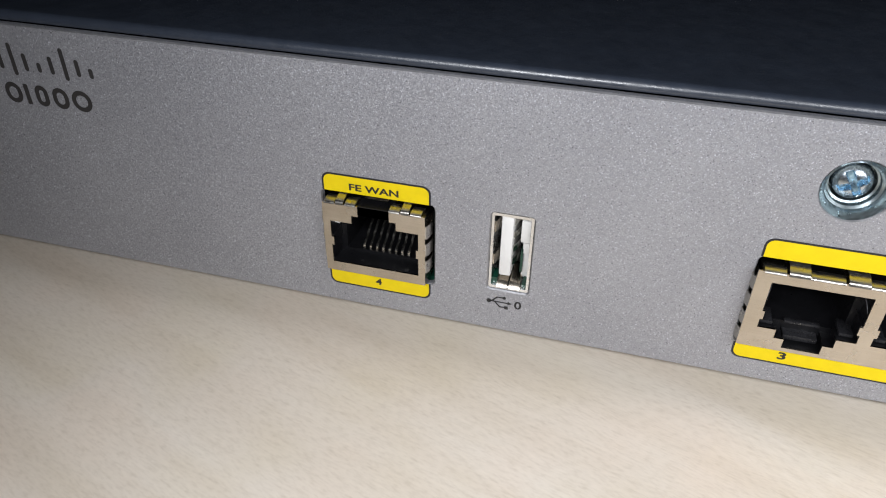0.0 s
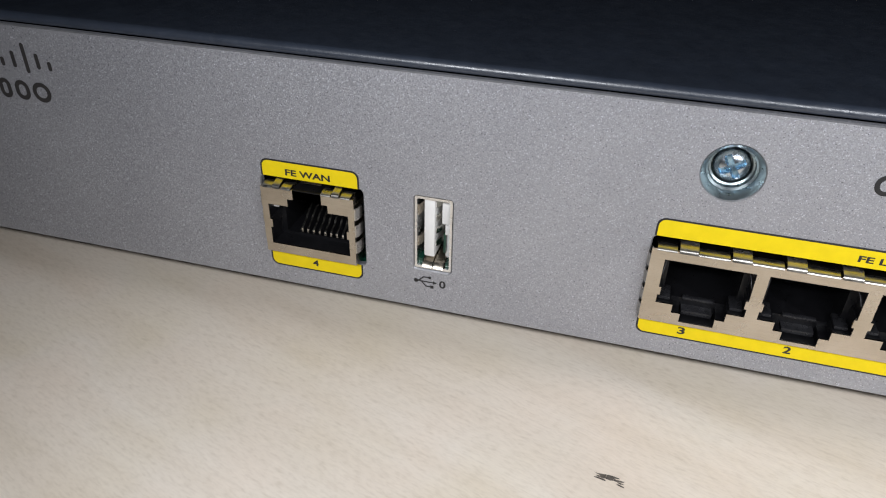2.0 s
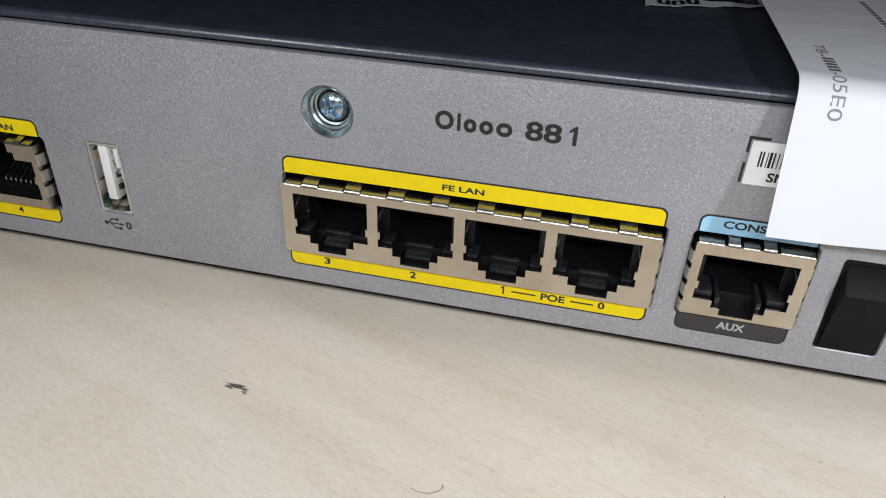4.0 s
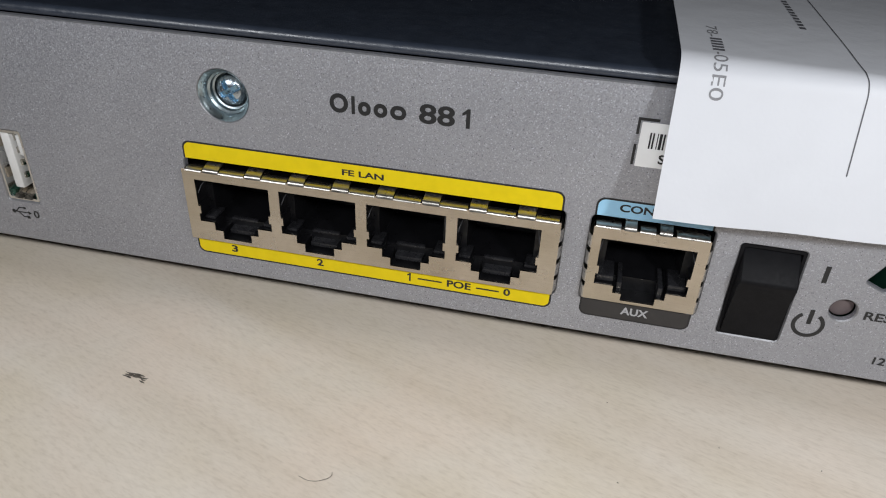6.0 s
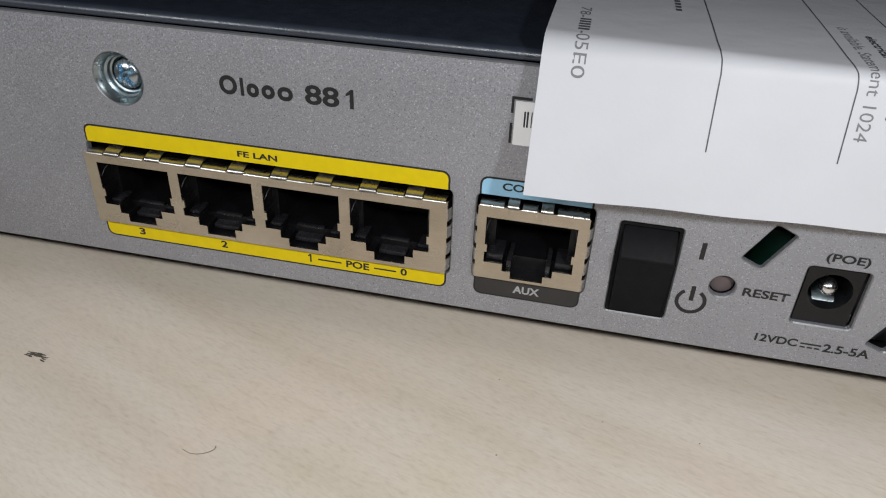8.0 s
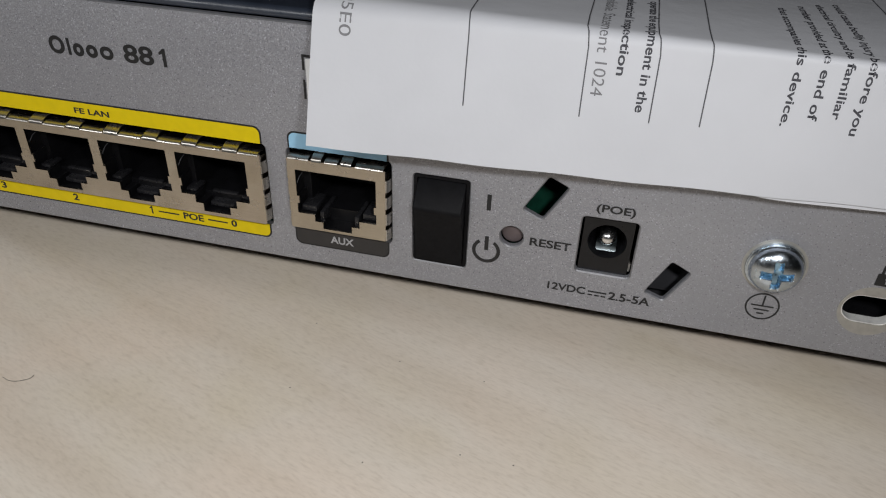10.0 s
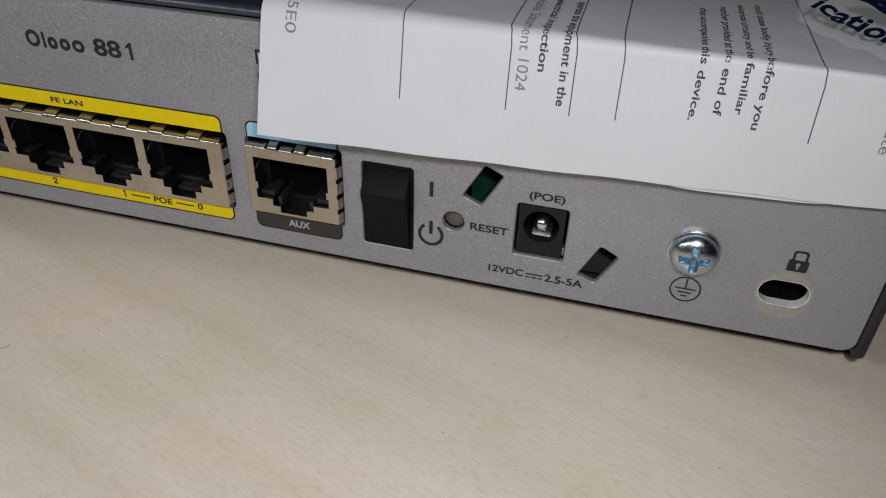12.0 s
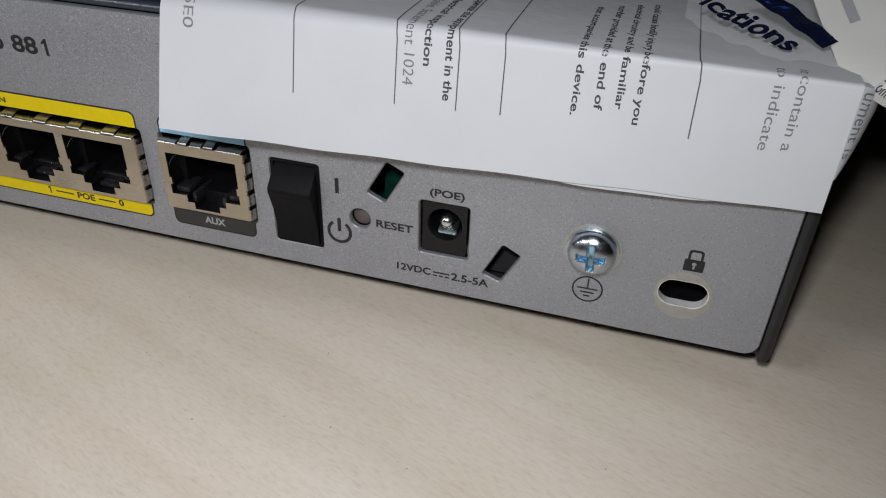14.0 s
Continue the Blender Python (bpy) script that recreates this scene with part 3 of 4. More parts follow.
contacts(wan, -51.9)
for x0, x1, high in ((-60.1, -58.5, 0), (-58.3, -57.1, 1), (-56.9, -55.3, 0), (-50.2, -48.6, 0), (-48.4, -47.2, 1), (-47.0, -45.4, 0)):
    spring_top(wan, x0, x1, yw, -3.75, high)
part("latch_bar", strip_bm([(0.2, -3.35), (0.9, -3.15), (2.0, -3.3)], "x", -54.4, -50.9, 0.12), NICKEL, wan)
for z in (-6.4, -9.4, -12.4):
    for x, out in ((-60.45, -1), (-44.85, 1)):
        spring_side(wan, z - 1.05, z + 1.05, yw, x, out)
box("latch_tab", -59.9, -58.7, 0.2, 0.8, -8.3, -7.2, WHITE_PL, wan)

# four LAN ports in one shield
yl = -1.35
centres = [7.55 + 13.88 * k for k in range(4)]
lan_loops = [stepped(c, -5.35, -15.55, 6.1, False) for c in centres]
lan = plate("lan_port_block", [rrect(-0.5, -16.15, 57.9, -3.75, 0.15, 2)] + lan_loops, yl, yl + 0.3, NICKEL, router, "nickel-plated block of four network sockets with black inserts")
shield_body(lan, -0.3, 57.8, -16.1, -3.9, yl + 0.3, 15)
for c, loop in zip(centres, lan_loops):
    socket(lan, loop, c, (c - 6.75, -16.0, c + 6.75, -4.2), yl, 11, False)
    box("latch_ramp", c - 2.2, c + 2.2, 0.4, 6, -15.4, -14.6, GLOSS, lan, bevel=0.15)
    box("latch_bar", c - 2.3, c + 2.3, 1.6, 2.4, -13.6, -13.1, GLOSS, lan, bevel=0.18)
    for s in (-1, 1):
        part("shield_spring", wire_bm([(c + s * 6.0, -1.0, -7.9), (c + s * 5.75, -0.3, -6.9), (c + s * 5.35, 1.6, -6.1)], 0.05), STEEL_DARK, lan, smooth=True)
        box("side_ledge", c + s * 5.0 - 0.9, c + s * 5.0 + 0.9, -0.2, 3.0, -12.85, -12.3, GLOSS, lan, bevel=0.16)
for k in range(8):
    x = -1.2 + 6.93 * k
    spring_top(lan, max(x, 0.2), x + 4.05, yl, -3.9, 0)
    spring_top(lan, x + 4.35, x + 6.85, yl, -3.9, 1)
spring_top(lan, 54.3, 57.6, yl, -3.9, 0)
for z in (-6.0, -8.9, -11.8, -14.6):
    for x, out in ((-0.3, -1), (57.8, 1)):
        spring_side(lan, z - 1.0, z + 1.0, yl, x, out)

# console port
yc = -1.35
con_loop = stepped(70.15, -5.25, -15.2, 6.5, False, 0.765, 0.885)
con = plate("console_port", [rrect(62.4, -15.65, 78.15, -3.4, 0.15, 2), con_loop], yc, yc + 0.3, NICKEL, router, "nickel-plated console socket with black insert")
shield_body(con, 62.4, 78.15, -15.6, -3.4, yc + 0.3, 15)
socket(con, con_loop, 70.2, (62.7, -15.55, 77.9, -3.7), yc, 11, False)
for s in (-1, 1):
    box("side_ledge", 70.2 + s * 5.1 - 1.25, 70.2 + s * 5.1 + 1.25, -0.3, 4.0, -12.9, -11.9, GLOSS, con, bevel=0.15)
    box("guide_rib", 70.2 + s * 2.9 - 0.35, 70.2 + s * 2.9 + 0.35, -0.5, 5.0, -14.5, -12.6, GLOSS, con, bevel=0.12)
    part("shield_spring", wire_bm([(70.2 + s * 6.6, -1.0, -7.9), (70.2 + s * 6.35, -0.3, -6.9), (70.2 + s * 5.9, 1.6, -6.1)], 0.05), STEEL_DARK, con, smooth=True)
for x0, x1, high in ((62.6, 66.0, 0), (66.5, 68.1, 1), (68.6, 70.7, 0), (71.2, 72.9, 1), (73.5, 77.9, 0)):
    spring_top(con, x0, x1, yc, -3.4, high)
for z in (-6.0, -8.9, -11.8, -14.6):
    for x, out in ((62.4, -1), (78.15, 1)):
        spring_side(con, z - 1.0, z + 1.0, yc, x, out)

# USB port
usb = plate("usb_port", [rrect(-35.62, -15.2, -29.68, -2.28, 0.3, 3), rrect(-35.25, -14.75, -30.05, -2.7, 0.25, 3)], 0.2, 14, POLISHED, router, "upright USB socket with a white tongue in a metal shell")
box("tongue", -34.35, -32.6, 0.9, 11, -13.3, -2.9, WHITE_PL, usb, "white plastic tongue", bevel=0.25)
box("back_wall", -35.1, -30.2, 11, 12, -14.7, -2.8, BLACK, usb)
box("white_block", -31.5, -30.15, 0.9, 8, -7.0, -3.4, WHITE_PL, usb, bevel=0.15)
box("white_block", -31.0, -30.15, 1.1, 8, -9.0, -7.2, WHITE_PL, usb, bevel=0.12)
box("board_edge", -35.2, -34.45, 0.7, 3, -14.7, -13.7, GREEN, usb)
box("board_edge", -30.75, -30.1, 0.7, 3, -14.7, -14.0, GREEN, usb)
for k in range(4):
    z = -4.2 - 2.3 * k
    part("contact", strip_bm([(-32.55, 1.6), (-32.2, 2.4), (-31.9, 4.0), (-32.5, 7.0)], "z", z - 0.55, z + 0.55, 0.12), GOLD, usb, smooth=True)
box("white_block", -31.3, -30.2, 2.6, 8, -14.2, -8.0, WHITE_PL, usb, bevel=0.15)
box("board_edge", -31.45, -31.1, 2.0, 4, -12.9, -9.3, GREEN, usb)
for z in (-5.0, -10.6):
    part("shell_spring", strip_bm([(-35.1, 0.8), (-34.75, 2.2), (-34.6, 3.6), (-35.0, 6.0)], "z", z - 0.9, z + 0.9, 0.12), NICKEL, usb, smooth=True)
for x0, x1 in ((-34.4, -32.8), (-32.6, -31.0)):
    part("shell_spring", strip_bm([(0.2, -15.0), (0.5, -14.5), (1.6, -14.0), (4.0, -13.9), (6.5, -14.5)], "x", x0, x1, 0.14), NICKEL, usb, smooth=True)


# screws
def screw_bm(cx, cz, r, base, crown, turn, cross=0.62, arm_half=0.145):
    """A pan head with a cross recess, its rim at the depth base and its crown at the depth crown."""
    bm, rings, n = bmesh.new(), 30, 96
    grid, deep = [], []
    ca, sa = math.cos(radians(turn)), math.sin(radians(turn))
    for k in range(rings + 1):
        q = k / rings
        row = []
        for j in range(n if k else 1):
            a = 2 * math.pi * j / n
            u, v = q * math.cos(a), q * math.sin(a)
            h = math.sqrt(max(0.0, 1 - q ** 2.4))
            p, s = abs(u * ca + v * sa), abs(-u * sa + v * ca)
            arm = max(min(cross - p, arm_half - s), min(cross - s, arm_half - p), 0.30 - max(p, s) * 1.0 - min(p, s) * 0.9)
            dig = max(0.0, min(1.0, arm / 0.05)) * (0.75 - 0.5 * q)
            deep.append(dig > 0.02)
            row.append(bm.verts.new(W(cx + r * u, base + (crown - base) * (h - dig), cz + r * v)))
        grid.append(row)
    bm.verts.index_update()
    for a, b in zip(grid, grid[1:]):
        for j in range(n):
            q = list(dict.fromkeys([a[j % len(a)], a[(j + 1) % len(a)], b[(j + 1) % n], b[j]]))
            f = bm.faces.new(q)
            f.material_index = int(all(deep[v.index] for v in q))
    lip = [bm.verts.new(v.co + Vector((0, 0.0012, 0))) for v in grid[-1]]
    for j in range(n):
        bm.faces.new((grid[-1][j], grid[-1][(j + 1) % n], lip[(j + 1) % n], lip[j]))
    return bm


cup = part("screw_cup", lathe_bm(7.45, 8.3, [(3.94, 0.12), (3.72, 0.5), (3.34, 0.85), (3.24, 1.6), (2.95, 1.85), (2.86, 2.45), (2.62, 2.6), (2.5, 4.2), (0, 4.3)], 56), CUP, router, "zinc-plated countersunk cup around a screw", smooth=True)
part("cross_screw", screw_bm(7.45, 8.3, 2.4, 3.1, 1.6, 30, 0.74, 0.19), ZINC, cup, "zinc cross-head screw", smooth=True).data.materials.append(BLUE_ZINC)
seat = part("earth_screw_seat", plate_bm([circle(134.6, -9.75, 4.3, 48)], -0.05, 0.1), BARE, router, "bare metal ring under the earth screw")
part("washer", lathe_bm(134.6, -9.75, [(3.85, -0.05), (3.92, -0.35), (3.88, -0.55), (3.6, -0.6), (3.75, -0.65), (3.78, -0.9), (3.6, -1.0), (0, -1.0)], 48), ZINC, seat, smooth=True)
part("earth_screw", screw_bm(134.6, -9.75, 3.58, -1.0, -3.0, 4, 0.6, 0.16), ZINC, seat, "domed zinc cross-head earth screw", smooth=True).data.materials.append(BLUE_ZINC)
plate("lock_slot_ring", [circle(148.5, -14.7, 4.12, 48), rrect(144.8, -16.8, 152.1, -12.15, 2.25, 8)], -0.05, 0.02, BARE, router, "bare metal disc around the lock slot")
plate("lock_slot_lip", [rrect(144.75, -16.85, 152.15, -12.1, 2.3, 8), rrect(144.95, -16.65, 151.95, -12.3, 2.1, 8)], 0.05, 1.7, LIP, router)
plate("lock_bracket", [rrect(142, -21, 155, -9, 0.5), rrect(144.6, -15.0, 152.5, -12.7, 0.8, 4)], 7.0, 8.4, BLACK, router)

# rocker switch, reset button, power socket
sw = plate("power_switch", [rrect(82.25, -18.95, 90.75, -3.65, 0.4, 3), rrect(82.7, -18.5, 90.3, -4.1, 0.2, 2)], 0.1, 6, ROCKER, router, "black rocker power switch")
rock = [(3.2, -4.05), (1.5, -4.1), (0.4, -4.6), (-2.35, -7.7), (-2.6, -8.1), (-2.45, -8.6), (-1.3, -12.0), (-0.6, -15.5), (-0.4, -18.3), (0.2, -18.55), (3.2, -18.5)]
bm = bmesh.new()
sides = [[bm.verts.new(W(x, y, z)) for y, z in rock] for x in (82.75, 90.2)]
n = len(rock)
for k in range(n):
    bm.faces.new((sides[0][k], sides[0][(k + 1) % n], sides[1][(k + 1) % n], sides[1][k]))
for s in sides:
    bm.faces.new(s)
bmesh.ops.bevel(bm, geom=[e for e in bm.edges if abs(e.verts[0].co.x - e.verts[1].co.x) < 1e-6], offset=0.0002, segments=2, affect="EDGES", profile=0.5)
part("rocker", bm, ROCKER, sw, smooth=True)
part("reset_button", lathe_bm(97.6, -11.9, [(1.9, 3.0), (1.65, 1.3), (1.45, 1.15), (0, 1.1)], 32), RESET_PL, router, "brown-grey recessed reset button", smooth=True)
dc = plate("power_socket", [rrect(107.95, -15.9, 115.2, -6.9, 0.15, 2), circle(111.6, -10.6, 2.85, 40)], 0.7, 9, BLACK, router, "black square power socket with a metal centre pin")
box("socket_floor", 107.7, 115.6, 9, 9.6, -15.9, -6.6, BLACK, dc)
part("centre_pin", lathe_bm(111.6, -10.6, [(0, 1.0), (0.5, 1.08), (0.9, 1.35), (1.15, 1.8), (1.2, 2.6), (1.2, 9)], 28), POLISHED, dc, "polished steel centre pin", smooth=True)
part("sleeve_spring", strip_bm([(2.2, -13.1), (2.5, -12.75), (3.4, -12.35), (5.2, -11.75), (8.0, -11.0)], "x", 110.1, 113.1, 0.15), CUP, dc, smooth=True)
part("sleeve", lathe_bm(111.6, -10.6, [(2.85, 0.75), (2.72, 1.4), (2.7, 8.8)], 36), BLACK, dc, smooth=True)
box("solder_tab", 115.3, 115.6, 1.4, 4, -15.6, -14.2, BARE, dc)
# added upright plate: brings green into the light behind the upper vent
box("vent_green_backing", 98.5, 107.0, 9.0, 10.4, -16.3, -6.5, GREEN, router, "green plate added behind the slanted vent so that green shows")
# added dark plate that stands in for the dim inside of the lower vent
box("vent_dark_backing", 116.6, 127, 6.0, 7.0, -21, -9, STEEL_DARK, router)

# serial sticker, half covered by the leaflet
printed("sticker_frame", [[(65.6, 10.2), (65.95, 10.2), (65.95, 12.1), (68.3, 12.1), (68.3, 12.5), (65.6, 12.5)]], INK, panel, -0.035)
printed("sticker_frame", [[(65.6, 5.9), (65.95, 5.9), (65.95, 8.8), (65.6, 8.8)]], INK, panel, -0.035)
sticker = printed("serial_sticker", [rrect(66.15, 5.75, 95, 11.95, 0.1, 2)], STICKER, panel, -0.10, "white serial number sticker")
random.seed(7)
x = 67.4
while x < 90:
    w = random.choice((0.12, 0.22, 0.34))
    printed("barcode_bar", [[(x, 8.4), (x + w, 8.4), (x + w, 10.6), (x, 10.6)]], INK, sticker, -0.14)
    x += w + random.choice((0.16, 0.26, 0.36))
lettering("SN", 69.0, 71.4, 6.4, 7.75, INK, sticker, lambda u, v: W(u, -0.14, v), 0.03)

# ---- the leaflet that hangs over the edge of the router ----
LX0, LX1 = 69.0, 161.9


def leaflet(u, v, off=0.0):
    """u along the router, v down the flap from the crease (negative: on top). The crease is round at one end and sharper at the other."""
    s = (u - LX0) / (LX1 - LX0)
    cy, cz = -2.2 + 0.7 * s, 21.25 - 1.65 * s
    lean = math.radians(18.5 - 14.5 * max(0.0, s) ** 0.8) - 0.02
    soft = 0.35 + 2.4 * max(0.0, 1 - s) ** 1.6
    ripple = 0.35 * math.sin(u * 0.09 + 0.7) * (1 - math.exp(-abs(v) / 8)) + 0.12 * math.sin(u * 0.31 + v * 0.2)

    def flat(d):
        if d >= 0:
            return Vector((cy - d * math.sin(lean), cz - d * math.cos(lean)))
        return Vector((cy - d, cz + 0.35 * (1 - math.exp(d / 12)) - 0.006 * max(0.0, -d - 14)))

    if abs(v) >= soft:
        p = flat(v)
    else:
        q = (v + soft) / (2 * soft)
        p = flat(-soft) * (1 - q) ** 2 + flat(0) * 2 * q * (1 - q) + flat(soft) * q * q
    near = min(1.0, abs(v) / 3)
    turn = min(1.0, max(0.0, (v + soft) / (2 * soft)))
    return W(u, p.x + 0.1 * ripple * turn * near - off * turn, p.y + 0.25 * ripple * s * (1 - turn) * near + off * (1 - turn))


def flap_end(u):
    s = (u - LX0) / (LX1 - LX0)
    return 19.6 - 2.6 * s - 0.55 * s * s + 0.08 * math.sin(u * 0.35)


def sheet_bm(surface, us, vs, thick):
    """A sheet of paper with a thickness, over a grid of u and rows of v for each u."""
    bm = bmesh.new()
    a = [[bm.verts.new(surface(u, v, thick)) for v in vs(u)] for u in us]
    b = [[bm.verts.new(surface(u, v, 0.0)) for v in vs(u)] for u in us]
    nu, nv = len(us), len(a[0])
    for i in range(nu - 1):
        for j in range(nv - 1):
            bm.faces.new((a[i][j], a[i + 1][j], a[i + 1][j + 1], a[i][j + 1]))
            bm.faces.new((b[i][j], b[i][j + 1], b[i + 1][j + 1], b[i + 1][j]))
    rim = [(i, 0) for i in range(nu)] + [(nu - 1, j) for j in range(1, nv)] + [(i, nv - 1) for i in range(nu - 2, -1, -1)] + [(0, j) for j in range(nv - 2, 0, -1)]
    for (i, j), (k, m) in zip(rim, rim[1:] + rim[:1]):
        bm.faces.new((a[i][j], b[i][j], b[k][m], a[k][m]))
    return bm


def leaf_rows(u):
    top = [-70, -60, -50, -40, -32, -25, -19, -14, -10, -7, -4.5, -3, -2.6, -2.2, -1.8, -1.4, -1.0, -0.7, -0.4, -0.2, 0]
    return top + [flap_end(u) * q for q in (0.01, 0.02, 0.035, 0.05, 0.07, 0.09, 0.11, 0.135, 0.16, 0.2, 0.3, 0.4, 0.5, 0.6, 0.7, 0.8, 0.9, 1)]


leaf = thing("safety_leaflet", W(115, 20, 18.6), "white folded safety leaflet draped over the router's top edge", "leaflet")
sheet = part("sheet", sheet_bm(leaflet, [LX0 + (LX1 - LX0) * k / 60 for k in range(61)], leaf_rows, 0.12), PAPER, leaf, smooth=True)


def under_leaf(u, v, off=0.0):
    p = leaflet(u, v, off)
    return p + Vector((0, 0.00045, 0))


under_us = [127.5 + 0.75 * k for k in range(31)]


def leaf_fold(q, v, off=0.0):
    """The leaflet's end, bent back round the router's corner; it runs out towards the lower edge."""
    w = 4.4 * max(0.0, 1 - ((v + 1.0) / 13.5) ** 2) if v > -1 else 4.4
    p = leaflet(LX1, v, 0.0)
    return p + Vector((q * w * (0.95 - 0.25 * q), q * w * (0.35 + 0.5 * q) - off, -0.25 * q * w * (1 if v < 4 else 0.4))) / 1000


part("folded_end", sheet_bm(leaf_fold, [k / 8 for k in range(9)], lambda q: [-1.5 + 0.7 * k for k in range(20)], 0.1), PAPER, leaf, smooth=True)
part("under_sheet", sheet_bm(under_leaf, under_us, lambda u: [flap_end(u) * q for q in (0.5, 0.7, 0.9)] + [flap_end(u) + 0.7 * math.sin(math.pi * (u - 127.5) / 22.5) ** 0.5 if 127.5 < u < 150 else flap_end(u)], 0.1), PAPER, leaf, smooth=True)


def on_leaf(across, along):
    """Print that reads down the flap: across to the right along the router, along the reading direction."""
    return leaflet(across, along, 0.16)


def leaf_line(text, u0, u1, v0, v1, mat, weight=0.0):
    """Words that run down the flap from v0 to v1; the letters' feet lie towards u0."""
    lettering(text, v0, v1, u0, u1, mat, sheet, lambda a, b: on_leaf(b, a), weight)


def leaf_rule(points, w=0.16):
    bm = bmesh.new()
    fine = []
    for (u0, v0), (u1, v1) in zip(points, points[1:]):
        fine += [(u0 + (u1 - u0) * k / 24, v0 + (v1 - v0) * k / 24) for k in range(24)]
    fine.append(points[-1])
    rows = [(bm.verts.new(on_leaf(u - w / 2, v)), bm.verts.new(on_leaf(u + w / 2, v))) for u, v in fine]
    for (a, b), (c, d) in zip(rows, rows[1:]):
        bm.faces.new((a, b, d, c))
    part("rule", bm, LINE_GREY, sheet)


for u, top, end in ((90.1, 89.6, 11.25), (105.1, 104.4, 10.65), (113.75, 113.0, 10.3), (119.85, 119.2, 9.95), (144.05, 143.4, 9.35)):
    leaf_rule([(top, -42), (top, -5), (top + 0.1, -1), ((u + top) / 2, 0.0), (u - 0.1, 2), (u, end)])
leaf_line("-05E0", 72.75, 74.4, -3.2, 4.4, PRINT_GREY)
leaf_line("78-", 72.6, 74.0, -14.4, -9.4, PRINT_GREY)
for k in range(5):
    leaf_rule([(73.5, -8.9 + k * 1.1), (73.5, -8.2 + k * 1.1)], 1.4)
for k in range(16):
    leaf_rule([(85.65, -44.5 + k * 1.7), (85.65, -43.4 + k * 1.7)], 0.8)
leaf_line("is available. Statement 1024", 106.05, 107.55, -18.2, 7.8, PRINT_GREY)
leaf_line("electrical inspection", 108.4, 109.95, -15.0, 4.95, PRINT, 0.02)
leaf_line("operate the equipment in the", 111.4, 113.0, -15.3, 9.15, PRINT, 0.02)
leaf_line("that accompanies this device.", 128.6, 129.95, -19.7, 8.5, PRINT, 0.018)
leaf_line("number provided at the end of", 131.45, 132.9, -21.6, 7.4, PRINT, 0.018)
leaf_line("electrical circuitry and be familiar", 134.1, 135.4, -23.5, 6.95, PRINT, 0.018)
leaf_line("could cause bodily injury before you", 136.5, 137.9, -24.6, 8.6, PRINT, 0.018)
leaf_line("to indicate", 152.3, 153.6, -2.0, 9.4, PRINT_GREY)
leaf_line("it contain a", 154.95, 156.15, -2.4, 9.1, PRINT_GREY)
lettering("ument is", 0.6, 9.0, 0.05, 0.5, PRINT_GREY, sheet, lambda a, b: leaf_fold(b, a, 0.15), 0.0)

# ---- plastic wrap with print, and more sheets, on the router's top ----
wrap = thing("plastic_wrap", W(150, 18, 19.3), "clear crumpled plastic wrap with navy print lying on the leaflet", "packaging")


def film_at(u, v, off=0.0):
    """The film slopes up from the leaflet's crease towards the back."""
    z = 20.1 + 0.42 * (v - 4) + 0.30 * math.sin(u * 0.5 + v * 0.35) * math.sin(v * 0.4) + 0.12 * math.sin(u * 1.3 - v * 0.8)
    return W(u, v, z + off)


def film_front(u):
    return 8.5 - 0.56 * (u - 142) + 0.0075 * (u - 142) ** 2 + 0.15 * math.sin(u * 1.7)


bm = bmesh.new()
grid = []
for i in range(41):
    u = 141.0 + 19.4 * i / 40
    grid.append([bm.verts.new(film_at(u - 0.24 * t * (i / 40), film_front(u) + t)) for t in [30 * (j / 36) ** 1.3 for j in range(37)]])
for i in range(40):
    for j in range(36):
        bm.faces.new((grid[i][j], grid[i + 1][j], grid[i + 1][j + 1], grid[i][j + 1]))
film = part("film", bm, FILM, wrap, "clear film", smooth=True)
film.visible_shadow = False


def on_film(u, v):
    """Print on the film, reading towards the router's panel and to its end."""
    return film_at(144.1 + 0.84 * u + 0.545 * v, 11.1 - 0.545 * u + 0.84 * v, 0.12)


lettering("ications", -2.2, 11.4, 0.1, 3.1, NAVY_INK, film, on_film, 0.03, 0.5)


def film_patch(points, mat, name):
    bm = bmesh.new()
    rows = []
    for (a, b), (c, d) in points:
        rows.append([bm.verts.new(film_at(a + (c - a) * k / 8, b + (d - b) * k / 8, 0.12)) for k in range(9)])
    for r, t in zip(rows, rows[1:]):
        for k in range(8):
            bm.faces.new((r[k], r[k + 1], t[k + 1], t[k]))
    part(name, bm, mat, film)


film_patch([((148.0 + 9.9 * q, 14.8 - 8.2 * q), (151.9 + 8.1 * q, 15.9 - 7.2 * q - 0.6 * q * q)) for q in [k / 14 for k in range(15)]], NAVY_INK, "printed_block")
film_patch([((150.6 + 1.6 * q, 13.7 - 1.4 * q), (152.2 + 1.6 * q, 14.2 - 1.4 * q)) for q in [k / 5 for k in range(6)]], BLUE_INK, "printed_block")

side_leaf = thing("second_leaflet", W(172, 24, 18.7), "cream-white sheet curling up beside the plastic wrap", "leaflet")


def side_at(u, v, off=0.0):
    """A sheet that lies against the film's end and rises to the back and outwards."""
    curl = 0.5 * math.exp(-u / 1.2)
    return W(160.5 + u - 0.24 * v, 1.2 + 0.15 * u + v, 18.9 + 0.47 * u - 0.006 * u * u + 0.42 * v + 0.10 * math.sin(v * 0.4 + u * 0.5) - curl + off)


side = part("sheet", sheet_bm(side_at, [0.0, 0.3, 0.7, 1.2, 1.8] + [2.6 + 1.3 * k for k in range(18)], lambda u: [0.3 * math.sin(u * 0.9) - 3.2 * min(1.0, u / 4) + 1.2 * k for k in range(32)], 0.12), PAPER_WARM, side_leaf, smooth=True)


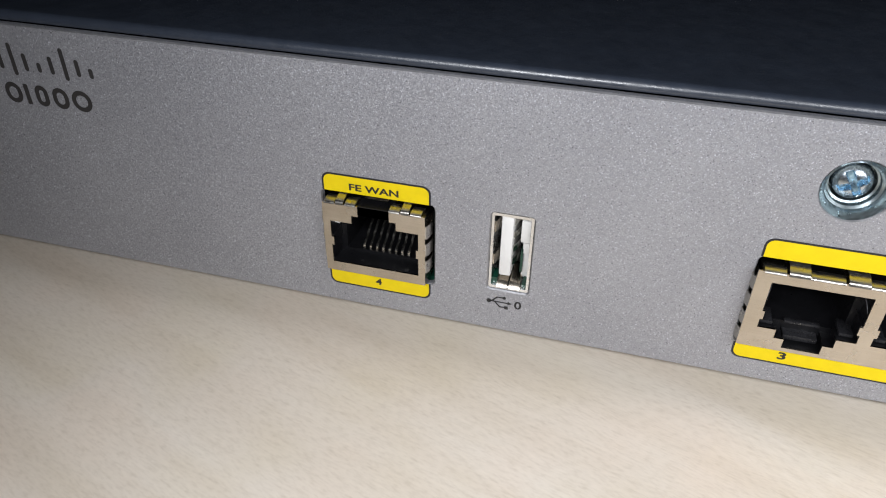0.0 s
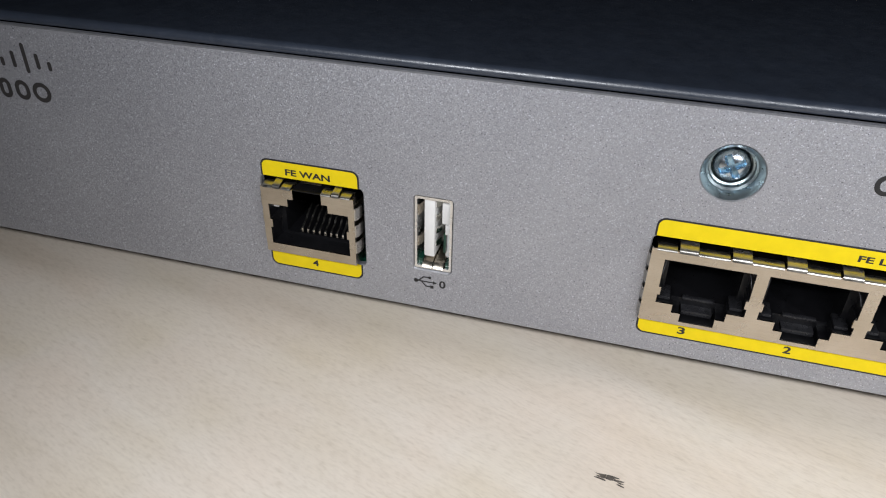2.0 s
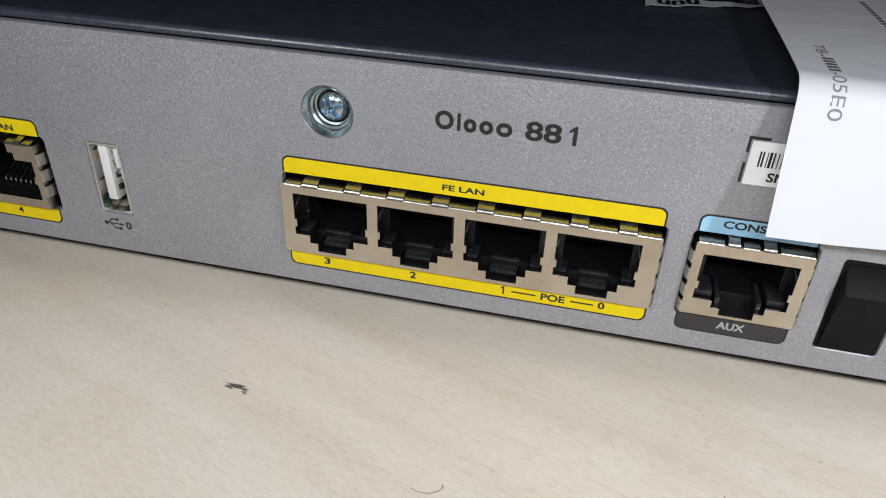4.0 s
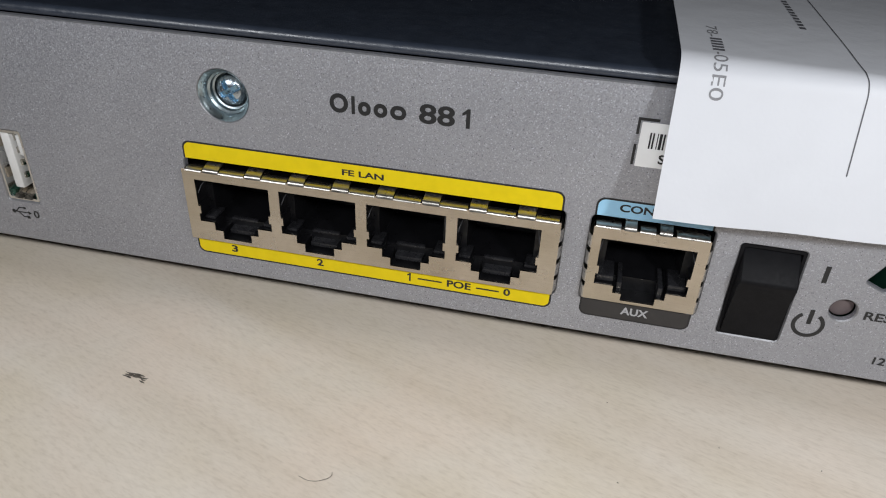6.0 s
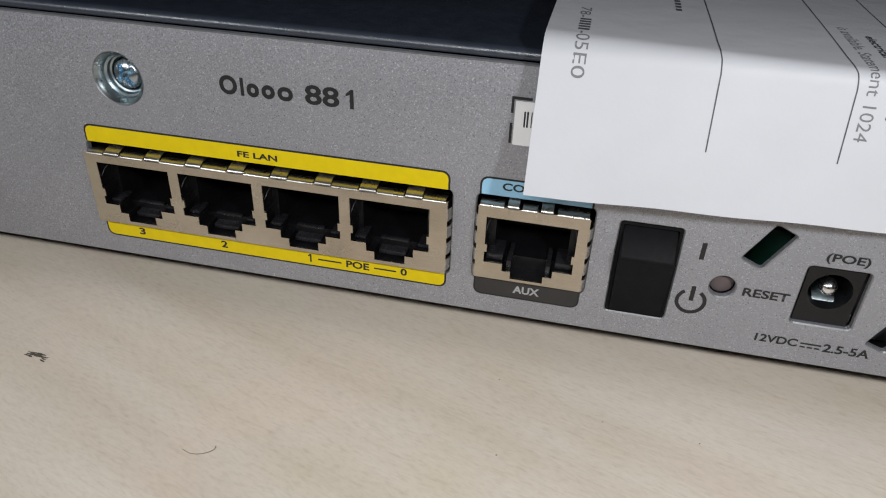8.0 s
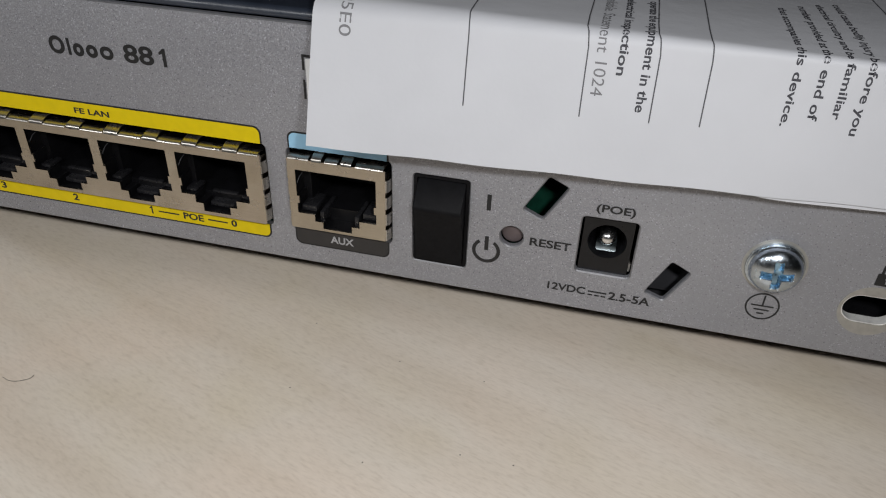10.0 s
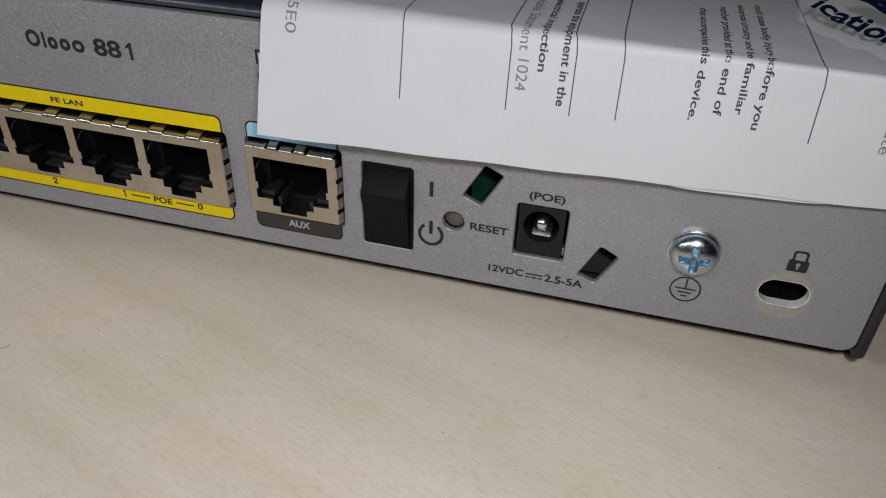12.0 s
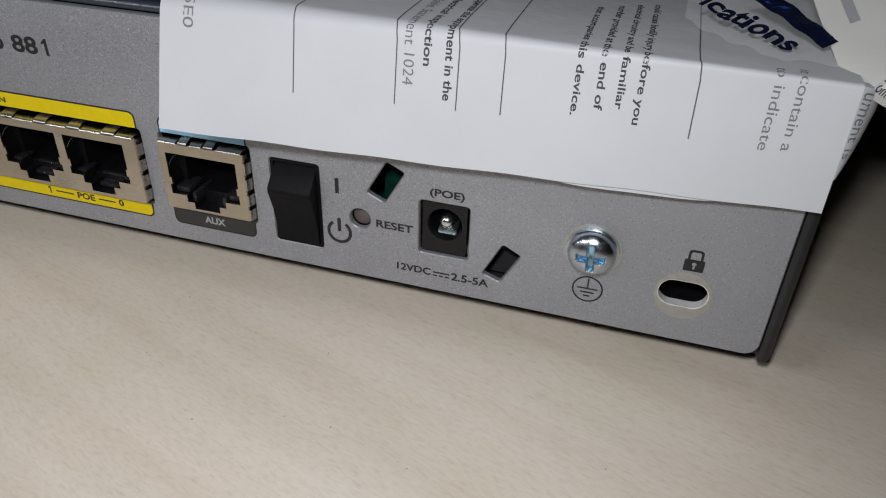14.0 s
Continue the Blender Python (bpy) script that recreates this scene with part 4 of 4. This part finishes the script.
def side_bar(points, w, mat):
    bm = bmesh.new()
    (u0, v0), (u1, v1) = points
    rows = [(bm.verts.new(side_at(u0 + (u1 - u0) * k / 12 - w / 2, v0 + (v1 - v0) * k / 12, 0.2)), bm.verts.new(side_at(u0 + (u1 - u0) * k / 12 + w / 2, v0 + (v1 - v0) * k / 12, 0.2))) for k in range(13)]
    for (a, b), (c, d) in zip(rows, rows[1:]):
        bm.faces.new((a, b, d, c))
    part("printed_bar", bm, mat, side)


side_bar([(2.9, 8.6), (2.4, 30)], 1.1, GREY_INK)


def corner_at(a, b, off=0.0):
    """The sheet's folded corner that hangs outside the router's end: a along its print, b up."""
    return W(163.2 + 0.75 * a + 0.55 * b, -0.6 + 0.32 * a + 0.25 * b - off, 19.4 - 0.55 * a + 0.8 * b + 0.03 * a * a + off * 0.4)


corner = part("folded_corner", sheet_bm(corner_at, [1.0 * k for k in range(13)], lambda a: [-1.2 + 0.6 * k for k in range(8)], 0.1), PAPER_WARM, side_leaf, "folded corner with small print", smooth=True)
lettering("as", 1.9, 3.5, 1.35, 2.35, PRINT, corner, lambda a, b: corner_at(a, b, 0.15), 0.01)
lettering("omer", 0.2, 3.6, -0.45, 0.55, PRINT, corner, lambda a, b: corner_at(a, b, 0.15), 0.01)
for b0 in (1.0, 2.85):
    bm = bmesh.new()
    rows = [(bm.verts.new(corner_at(0.2 + k, b0, 0.14)), bm.verts.new(corner_at(0.2 + k, b0 + 0.14, 0.14))) for k in range(11)]
    for (a, b), (c, d) in zip(rows, rows[1:]):
        bm.faces.new((a, b, d, c))
    part("printed_bar", bm, PRINT, corner)

scrap = thing("printed_slip", W(62, 55, 18.7), "printed film slip lying on the router's dark cover", "paper slip")


def scrap_at(u, v, off=0.0):
    return W(51.0 + u, 36.4 + v + 0.28 * u, 19.0 + 0.012 * u + 0.1 * math.sin(u) + off)


scrap_sheet = part("sheet", sheet_bm(scrap_at, [1.0 * k for k in range(21)], lambda u: [0.2 * math.sin(u * 2.1) + 2.0 * k for k in range(20)], 0.03), SLIP, scrap, smooth=True)
lettering("unu", 2.0, 9.0, 0.5, 3.6, NAVY_INK, scrap_sheet, lambda a, b: scrap_at(a, b, 0.15), 0.03)
bm = bmesh.new()
rows = [(bm.verts.new(scrap_at(5.0 + k, 5.6 - 0.33 * k, 0.14)), bm.verts.new(scrap_at(5.0 + k, 8.8 - 0.33 * k, 0.14))) for k in range(15)]
for (a, b), (c, d) in zip(rows, rows[1:]):
    bm.faces.new((a, b, d, c))
part("printed_band", bm, NAVY_INK, scrap_sheet)

# ---- marks and dust on the table ----
scuff = bmesh.new()
random.seed(3)
for k in range(26):
    a = random.gauss(0, 1.0)
    u, v = -1.5 + 0.95 * a, -20.85 + random.gauss(0, 0.3) - 0.2 * a
    w, h, t = random.uniform(0.25, 0.9), random.uniform(0.04, 0.13), random.uniform(-0.5, 0.1)
    ring = [scuff.verts.new(W(u + w * math.cos(q) * math.cos(t) - h * math.sin(q) * math.sin(t), v + w * math.cos(q) * math.sin(t) + h * math.sin(q) * math.cos(t), DESK + 0.02 + 0.002 * k)) for q in [2 * math.pi * j / 9 for j in range(9)]]
    scuff.faces.new(ring)
for k in range(12):
    u, v, r = -1.2 + random.gauss(0, 0.5), -21.0 + random.gauss(0, 0.13), random.uniform(0.18, 0.34)
    scuff.faces.new([scuff.verts.new(W(u + r * 1.5 * math.cos(q), v + r * 0.6 * math.sin(q), DESK + 0.08 + 0.002 * k)) for q in [2 * math.pi * j / 9 for j in range(9)]])
tagged(part("scuff_mark", scuff, SCUFF, None), "small dark scuff on the pale table", "scuff", kind="stuff")


def fibre(points, r, label):
    data = bpy.data.curves.new("hair", "CURVE")
    data.dimensions, data.bevel_depth, data.bevel_resolution = "3D", r / 1000, 2
    sp = data.splines.new("BEZIER")
    sp.bezier_points.add(len(points) - 1)
    for bp, (u, v, h) in zip(sp.bezier_points, points):
        bp.co, bp.handle_left_type, bp.handle_right_type = W(u, v, DESK + r + h), "AUTO", "AUTO"
    ob = new("hair", data)
    ob.data.materials.append(HAIR)
    return tagged(ob, label, "hair")


fibre([(29.6, -32.2, 0), (31.2, -32.6, 0.05), (33.0, -32.0, 0.1), (33.7, -31.2, 0.1), (33.6, -30.6, 0.05)], 0.03, "short dark curled hair on the table")
random.seed(11)
for u, v in ((68.4, -8.0), (142.0, -22.9), (84.0, -12.9), (97.3, -13.6), (70.3, -22.7), (97.0, -28.0), (85.0, -32.7), (104.1, -27.8), (116.7, -31.3)):
    bm = bmesh.new()
    bmesh.ops.create_icosphere(bm, subdivisions=1, radius=0.0001)
    for vert in bm.verts:
        vert.co = Vector((vert.co.x * random.uniform(0.6, 1.5), vert.co.y * random.uniform(0.6, 1.3), vert.co.z * 0.5)) + W(u, v, DESK + 0.045)
    tagged(part("dust_speck", bm, HAIR, None), "tiny dark speck of dust on the table", "dust", "specks on the table")
